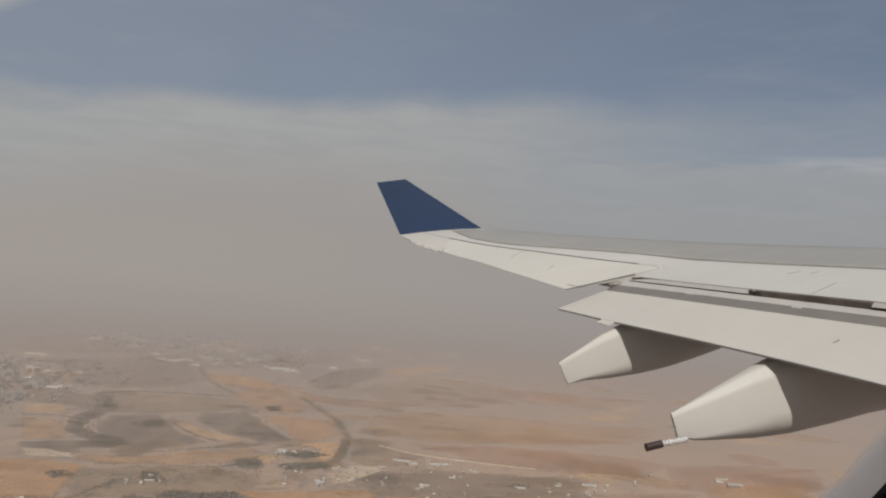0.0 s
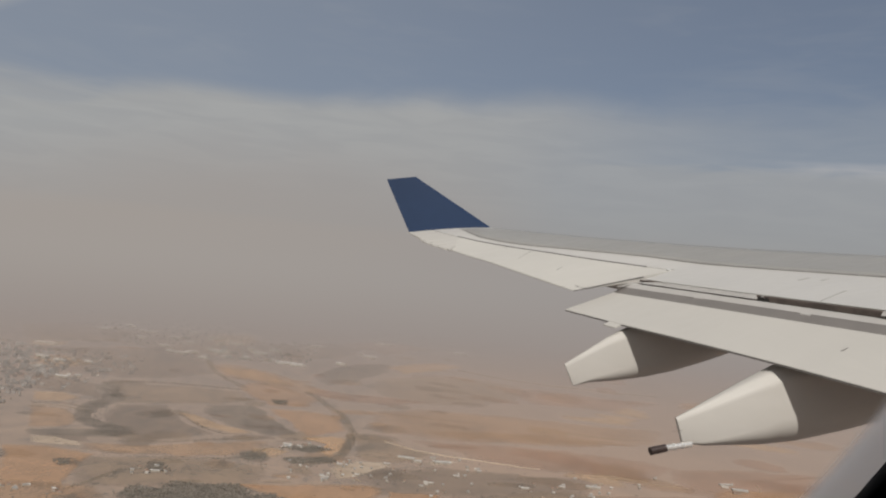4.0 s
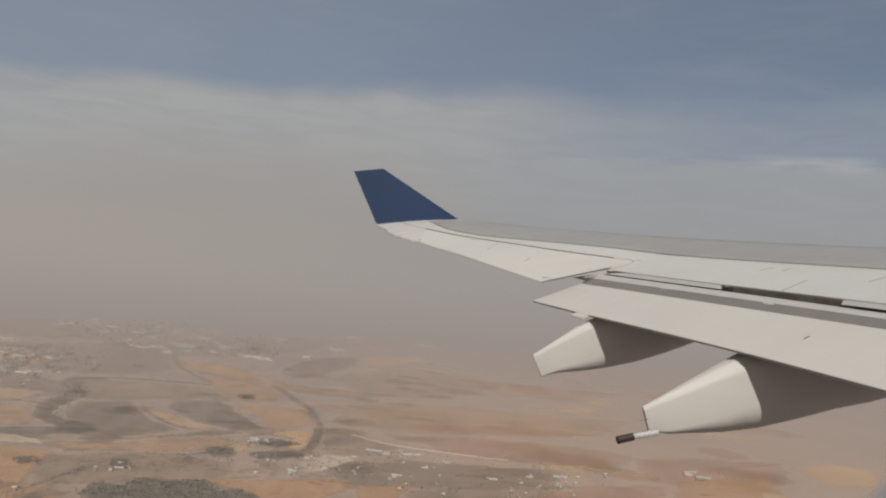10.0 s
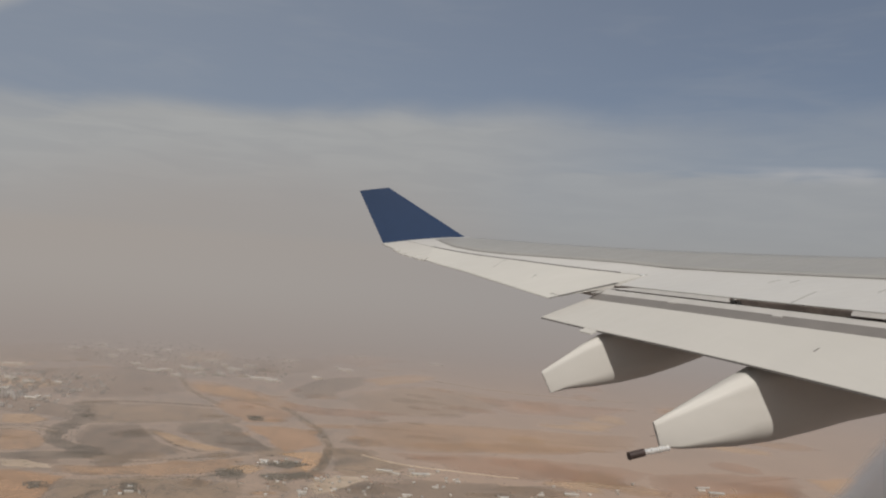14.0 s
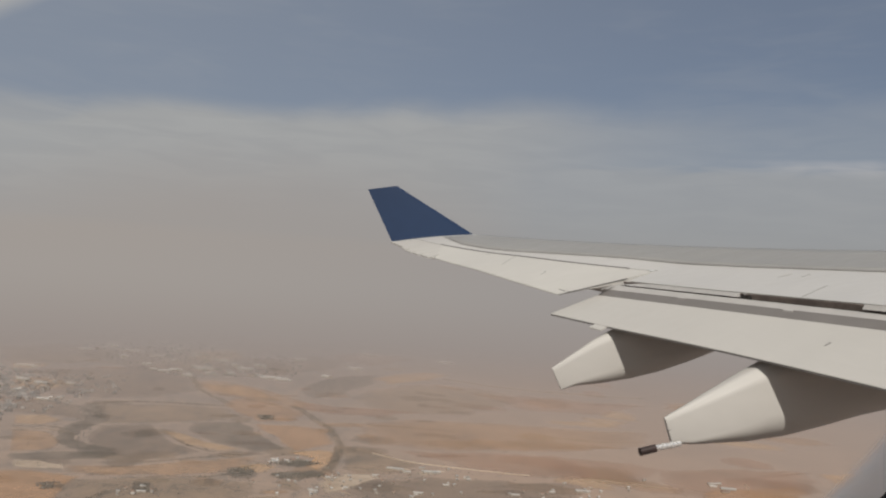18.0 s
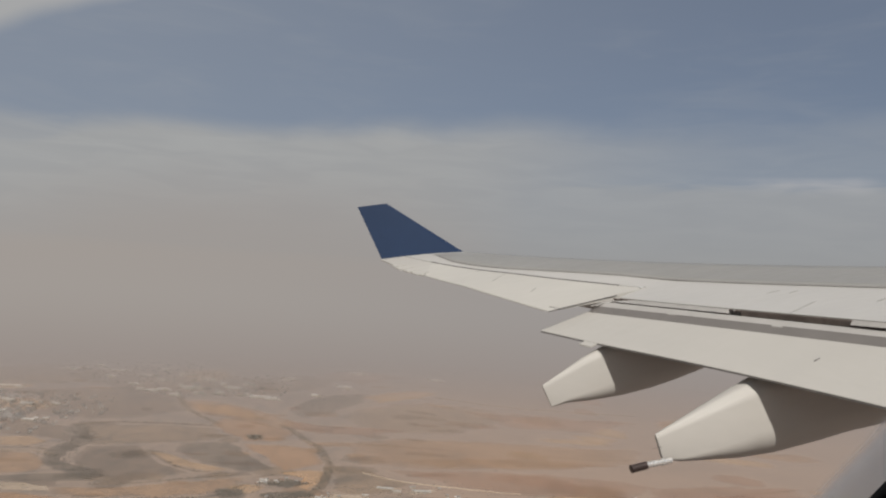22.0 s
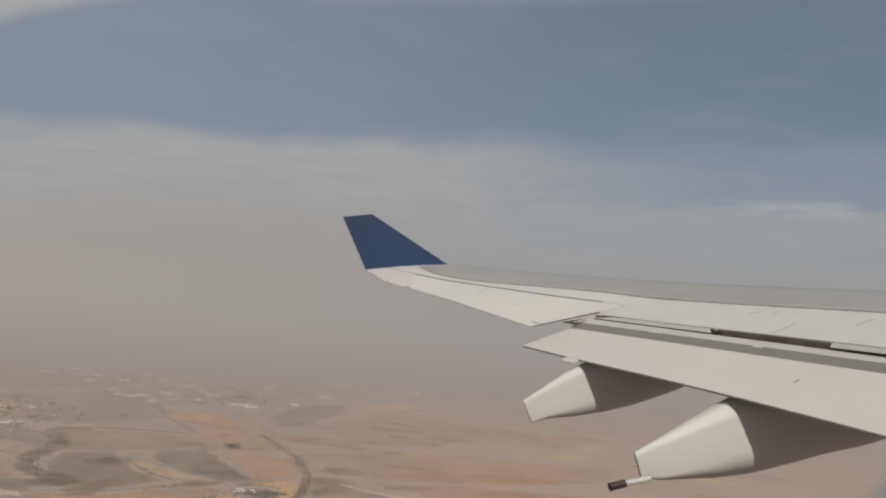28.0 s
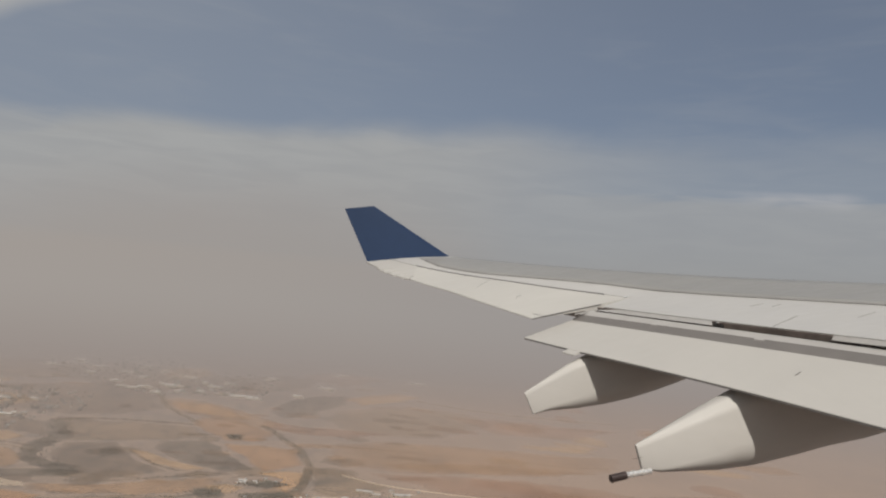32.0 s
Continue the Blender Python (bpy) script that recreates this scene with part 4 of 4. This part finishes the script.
belt([(-209, 1652), (-156, 1683), (-94, 1783)], 5)
belt([(-308, 1653), (-243, 1660), (-187, 1655)], 4)
belt([(-736, 2131), (-659, 2143), (-593, 2103)], 6)
belt([(-86, 1837), (3, 1908)], 4)
wood([(-137, 2369), (-101, 2375), (-94, 2302), (-122, 2297)], 40, label="small dark copse in a field")
wood([(-156, 1729), (-109, 1732), (-96, 1679), (-143, 1667)], 40, label="dark copse beside the village")
wood([(-76, 1788), (-15, 1826), (37, 1784), (-19, 1756)], 50, label="dark copse beside the village")
wood([(-64, 1693), (31, 1723), (45, 1681), (-39, 1652)], 60, label="dark copse beside the stream")
wood([(-318, 1601), (-292, 1610), (-276, 1549), (-301, 1532)], 16, label="dark copse behind a farm")
wood([(-496, 1581), (-460, 1592), (-437, 1551), (-476, 1536)], 16, label="dark copse behind a farm")
wood([(16, 2971), (260, 3248), (196, 2941), (38, 2799)], 50, label="dark scrub on a far hill", under=False)
wood([(-287, 2176), (-157, 2217), (-66, 1944), (-190, 1973)], 30, label="dark scrub on a slope", under=False)
wood([(-229, 1787), (-60, 1842), (-39, 1661), (-197, 1645)], 36, label="single trees about the village", under=False)
wood([(114, 1942), (320, 1802), (265, 1606), (54, 1585)], 40, label="single trees about the village", under=False)
wood([(-768, 2219), (-241, 2426), (-129, 1896), (-627, 1832)], 40, label="single shrubs in the fields", under=False)
wood([(-63, 2186), (794, 2206), (904, 1713), (103, 1678)], 30, label="single shrubs on the plain", under=False)
wood([(-542, 1597), (628, 1728), (692, 1551), (-490, 1457)], 60, label="single trees about the farms", under=False)

# the near ground below: river wood, bare fields, village
field([(-147, 1491), (-10, 1520), (134, 1514), (80, 1397), (44, 1297), (20, 1348), (-69, 1439)], BARE, "large bare orange field by the river wood", 6, core=0.85)
field([(144, 1496), (254, 1486), (180, 1358), (137, 1392)], BARE, "bare orange field by the village", 6, core=0.85)
field([(-620, 1452), (-502, 1440), (-385, 1432), (-327, 1295), (-514, 1220)], OCHRE, OCH, 6, core=0.8)
field([(-439, 1368), (-393, 1395), (-355, 1331), (-399, 1302)], OLIVE, PAST, 6)
field([(485, 1454), (646, 1540), (827, 1549), (726, 1374), (441, 1345)], ROSE, RED, 6)
field([(909, 1631), (1148, 1680), (1155, 1626), (979, 1462), (791, 1433)], BARE, "bright bare orange field on the plain", 6, core=0.8)
field([(251, 1465), (436, 1530), (569, 1530), (441, 1345), (210, 1315)], OLIVE, "rough village ground", 8)
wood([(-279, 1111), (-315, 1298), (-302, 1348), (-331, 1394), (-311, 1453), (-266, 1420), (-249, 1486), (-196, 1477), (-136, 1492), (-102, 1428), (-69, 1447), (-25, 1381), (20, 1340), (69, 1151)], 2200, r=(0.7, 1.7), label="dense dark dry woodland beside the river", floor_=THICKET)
wood([(35, 1148), (85, 1388), (135, 1367), (213, 1344), (172, 1158)], 260, label="dark trees near the village")
wood([(255, 1490), (610, 1576), (450, 1186), (189, 1160)], 90, label="garden trees of the village", under=False)
wood([(-548, 1414), (-354, 1388), (-290, 1109), (-416, 1095)], 40, label="single trees in the near fields", under=False)
belt([(-442, 1350), (-409, 1416), (-357, 1550)], 5, label="low dark hedge between fields")
road([(457, 1510), (455, 1393), (401, 1181)], 3)


# ---- buildings ----
def building(name, lx, ly, h, ridge, wall, roof, label, category, group):
    """Walls and a gabled roof with eaves; long side along x."""
    b = thing(name, label, category, group=group)
    bm = bmesh.new()
    box(bm, (-lx / 2, -ly / 2, -2.0), (lx / 2, ly / 2, h))
    part("wall", finish(bm), wall, b)
    e = 0.35
    ring = lambda x: [(x, -ly / 2 - e, h - 0.1), (x, 0, h + ridge), (x, ly / 2 + e, h - 0.1), (x, ly / 2 + e, h - 0.3), (x, 0, h + ridge - 0.25), (x, -ly / 2 - e, h - 0.3)]
    part("roof", loft([ring(-lx / 2 - e), ring(lx / 2 + e)], smooth=False), roof, b)
    return b


def spread(kinds, spots, turn=0.25):
    for i, (x, y) in enumerate(spots):
        m = pose(x, y, rise(x, y) + level[0], 0, 0, math.degrees(turn) + rnd.uniform(-25, 25) + (90 if rnd.random() < 0.4 else 0))
        k = kinds[rnd.randrange(len(kinds))]
        if k.get("used"):
            copy_thing(k["ob"], m)
        else:
            k["ob"].matrix_basis, k["used"] = m, True


HOMES = "houses of the settlement"
kinds = [dict(ob=building("house", 6, 4.5, 2.6, 1.4, WALLS, ROOF_WHITE, "small house with white sheet roof", "house", HOMES)),
         dict(ob=building("house", 5.5, 4.4, 2.6, 1.5, WALLS, ROOF_RED, "small house with brown tiled roof", "house", HOMES)),
         dict(ob=building("house", 7, 4, 2.6, 1.2, WALLS, ROOF_GREY, "small house with grey sheet roof", "house", HOMES))]
for poly, count in (
        ([(-98, 1675), (154, 1716), (210, 1543), (-96, 1517)], 30),
        ([(-91, 1820), (17, 1843), (37, 1784), (-81, 1767)], 14),
        ([(-354, 1576), (-273, 1588), (-259, 1514), (-336, 1504)], 9),
        ([(158, 1773), (367, 1764), (365, 1624), (148, 1629)], 11),
        ([(414, 1583), (640, 1623), (564, 1389), (341, 1365)], 26),
        ([(193, 1537), (340, 1579), (301, 1375), (195, 1360)], 13),
        ([(-548, 1414), (-425, 1407), (-415, 1376), (-532, 1376)], 12),
        ([(395, 1707), (829, 1705), (776, 1594), (365, 1565)], 5),
        ([(-1114, 3061), (-841, 3055), (-655, 3025), (-610, 2674), (-691, 2482), (-732, 2278), (-815, 2272)], 84)):
    spread(kinds, scatter(poly, count))

WORKS = "industrial sheds"
sheds = [(-662, 3585, 64, 20), (-580, 3480, 47, 15), (-802, 3713, 73, 23), (-570, 3207, 62, 20), (-530, 3250, 48, 15), (-447, 3324, 74, 24), (-405, 3293, 44, 14), (-267, 3347, 64, 20), (-145, 3121, 92, 29), (-103, 3066, 41, 13), (-470, 3125, 37, 12),
         (-33, 3666, 49, 16), (205, 3474, 77, 25), (71, 3168, 51, 16), (306, 3928, 58, 19), (659, 3799, 57, 18), (-392, 3555, 79, 25), (-925, 3863, 76, 24), (-795, 3529, 48, 15), (-512, 3679, 66, 21), (-318, 3453, 41, 13), (-665, 3354, 40, 13),
         (-218, 3461, 46, 15), (-1003, 3693, 68, 22), (-606, 3791, 51, 16), (-969, 2867, 58, 19), (-891, 2807, 43, 14), (-800, 2809, 30, 12), (-915, 2658, 29, 12), (-787, 2509, 46, 15), (-1069, 3162, 64, 20), (-393, 3176, 33, 12), (-309, 3202, 33, 12)]
near_sheds = [(-297, 1541, 18, 7), (-64, 1809, 16, 7), (-36, 1801, 12, 7), (26, 1565, 18, 7), (55, 1668, 15, 7), (159, 1695, 13, 7), (90, 1592, 12, 7), (209, 1760, 39, 14), (290, 1736, 47, 16), (304, 1628, 12, 7), (961, 1639, 48, 17),
              (363, 1676, 13, 7), (236, 1564, 23, 8), (438, 1559, 17, 7), (524, 1581, 15, 7), (596, 1591, 43, 15), (951, 1683, 34, 12)]
roofs = (ROOF_PALE, ROOF_WHITE, ROOF_GREY, ROOF_WHITE, ROOF_RED)
for i, (x, y, lx, ly) in enumerate(sheds + near_sheds):
    far_ = i < len(sheds)
    for k in range(3 if far_ else 2):
        f = 1.0 if k == 0 else rnd.uniform(0.2, 0.5)
        spread_ = lx * 0.9 if far_ else lx * 0.7
        ox, oy = (0, 0) if k == 0 else (rnd.uniform(-1, 1) * spread_, rnd.choice((-1, 1)) * rnd.uniform(1.2, 2.4) * ly)
        ob = building("shed", lx * f * rnd.uniform(0.7, 1.1), ly * max(f, 0.5) * rnd.uniform(0.6, 1.0), 6.0 if far_ else 2.8, 1.6 if far_ else 1.1, WALLS, roofs[(i + k) % 5] if k else ROOF_PALE if far_ else ROOF_WHITE,
                      ("long pale-roofed industrial shed" if k == 0 else "smaller industrial shed beside a long one") if far_ else ("low pale-roofed farm shed" if k == 0 else "small outbuilding beside a farm shed"),
                      "shed", WORKS if far_ else "farm sheds")
        ob.matrix_basis = pose(x + ox, y + oy, rise(x + ox, y + oy) + level[0], 0, 0, rnd.uniform(-20, 8))


def blocks(poly, step, label):
    """The packed roofs of a town quarter in one mesh."""
    out_ = bmesh.new()
    xs, ys = [p[0] for p in poly], [p[1] for p in poly]
    y = min(ys)
    while y < max(ys):
        x = min(xs)
        while x < max(xs):
            p = (x + rnd.uniform(-0.6, 0.6) * step, y + rnd.uniform(-0.6, 0.6) * step)
            if inside(p, poly) and rnd.random() < 0.5:
                lx, ly, h = rnd.uniform(7, 26 if rnd.random() < 0.3 else 12), rnd.uniform(6, 11), rnd.uniform(5, 8)
                z = rise(*p)
                box(out_, (p[0] - lx / 2, p[1] - ly / 2, z - 0.3), (p[0] + lx / 2, p[1] + ly / 2, z + h))
            x += step
        y += step * 0.9
    return tagged(part("town_quarter", finish(out_), TOWN), label, "town", kind="stuff")


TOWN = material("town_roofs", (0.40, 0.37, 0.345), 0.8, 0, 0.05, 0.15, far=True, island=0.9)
blocks([(-1410, 3093), (-1237, 3179), (-1016, 3056), (-845, 2796), (-819, 2532), (-818, 2357), (-767, 2012), (-899, 1934)], 22, "densely packed grey and white town roofs")
blocks([(-1088, 3904), (-587, 4173), (-301, 3844), (-28, 3682), (-62, 3136), (-282, 3151), (-486, 3093), (-646, 3266), (-896, 3475)], 46, "scattered pale roofs of a far suburb")
blocks([(-1114, 3061), (-841, 3055), (-655, 3025), (-610, 2674), (-691, 2482), (-732, 2278), (-815, 2272)], 40, "loose pale roofs at the edge of the town")
wood([(-1410, 3093), (-1237, 3179), (-1016, 3056), (-845, 2796), (-819, 2532), (-818, 2357), (-767, 2012), (-899, 1934)], 260, (1.8, 3.6), "dark trees among the town roofs", False)
wood([(-1088, 3904), (-587, 4173), (-301, 3844), (-28, 3682), (-62, 3136), (-282, 3151), (-486, 3093), (-646, 3266), (-896, 3475)], 70, (2.0, 4.0), "dark trees among the far sheds", False)
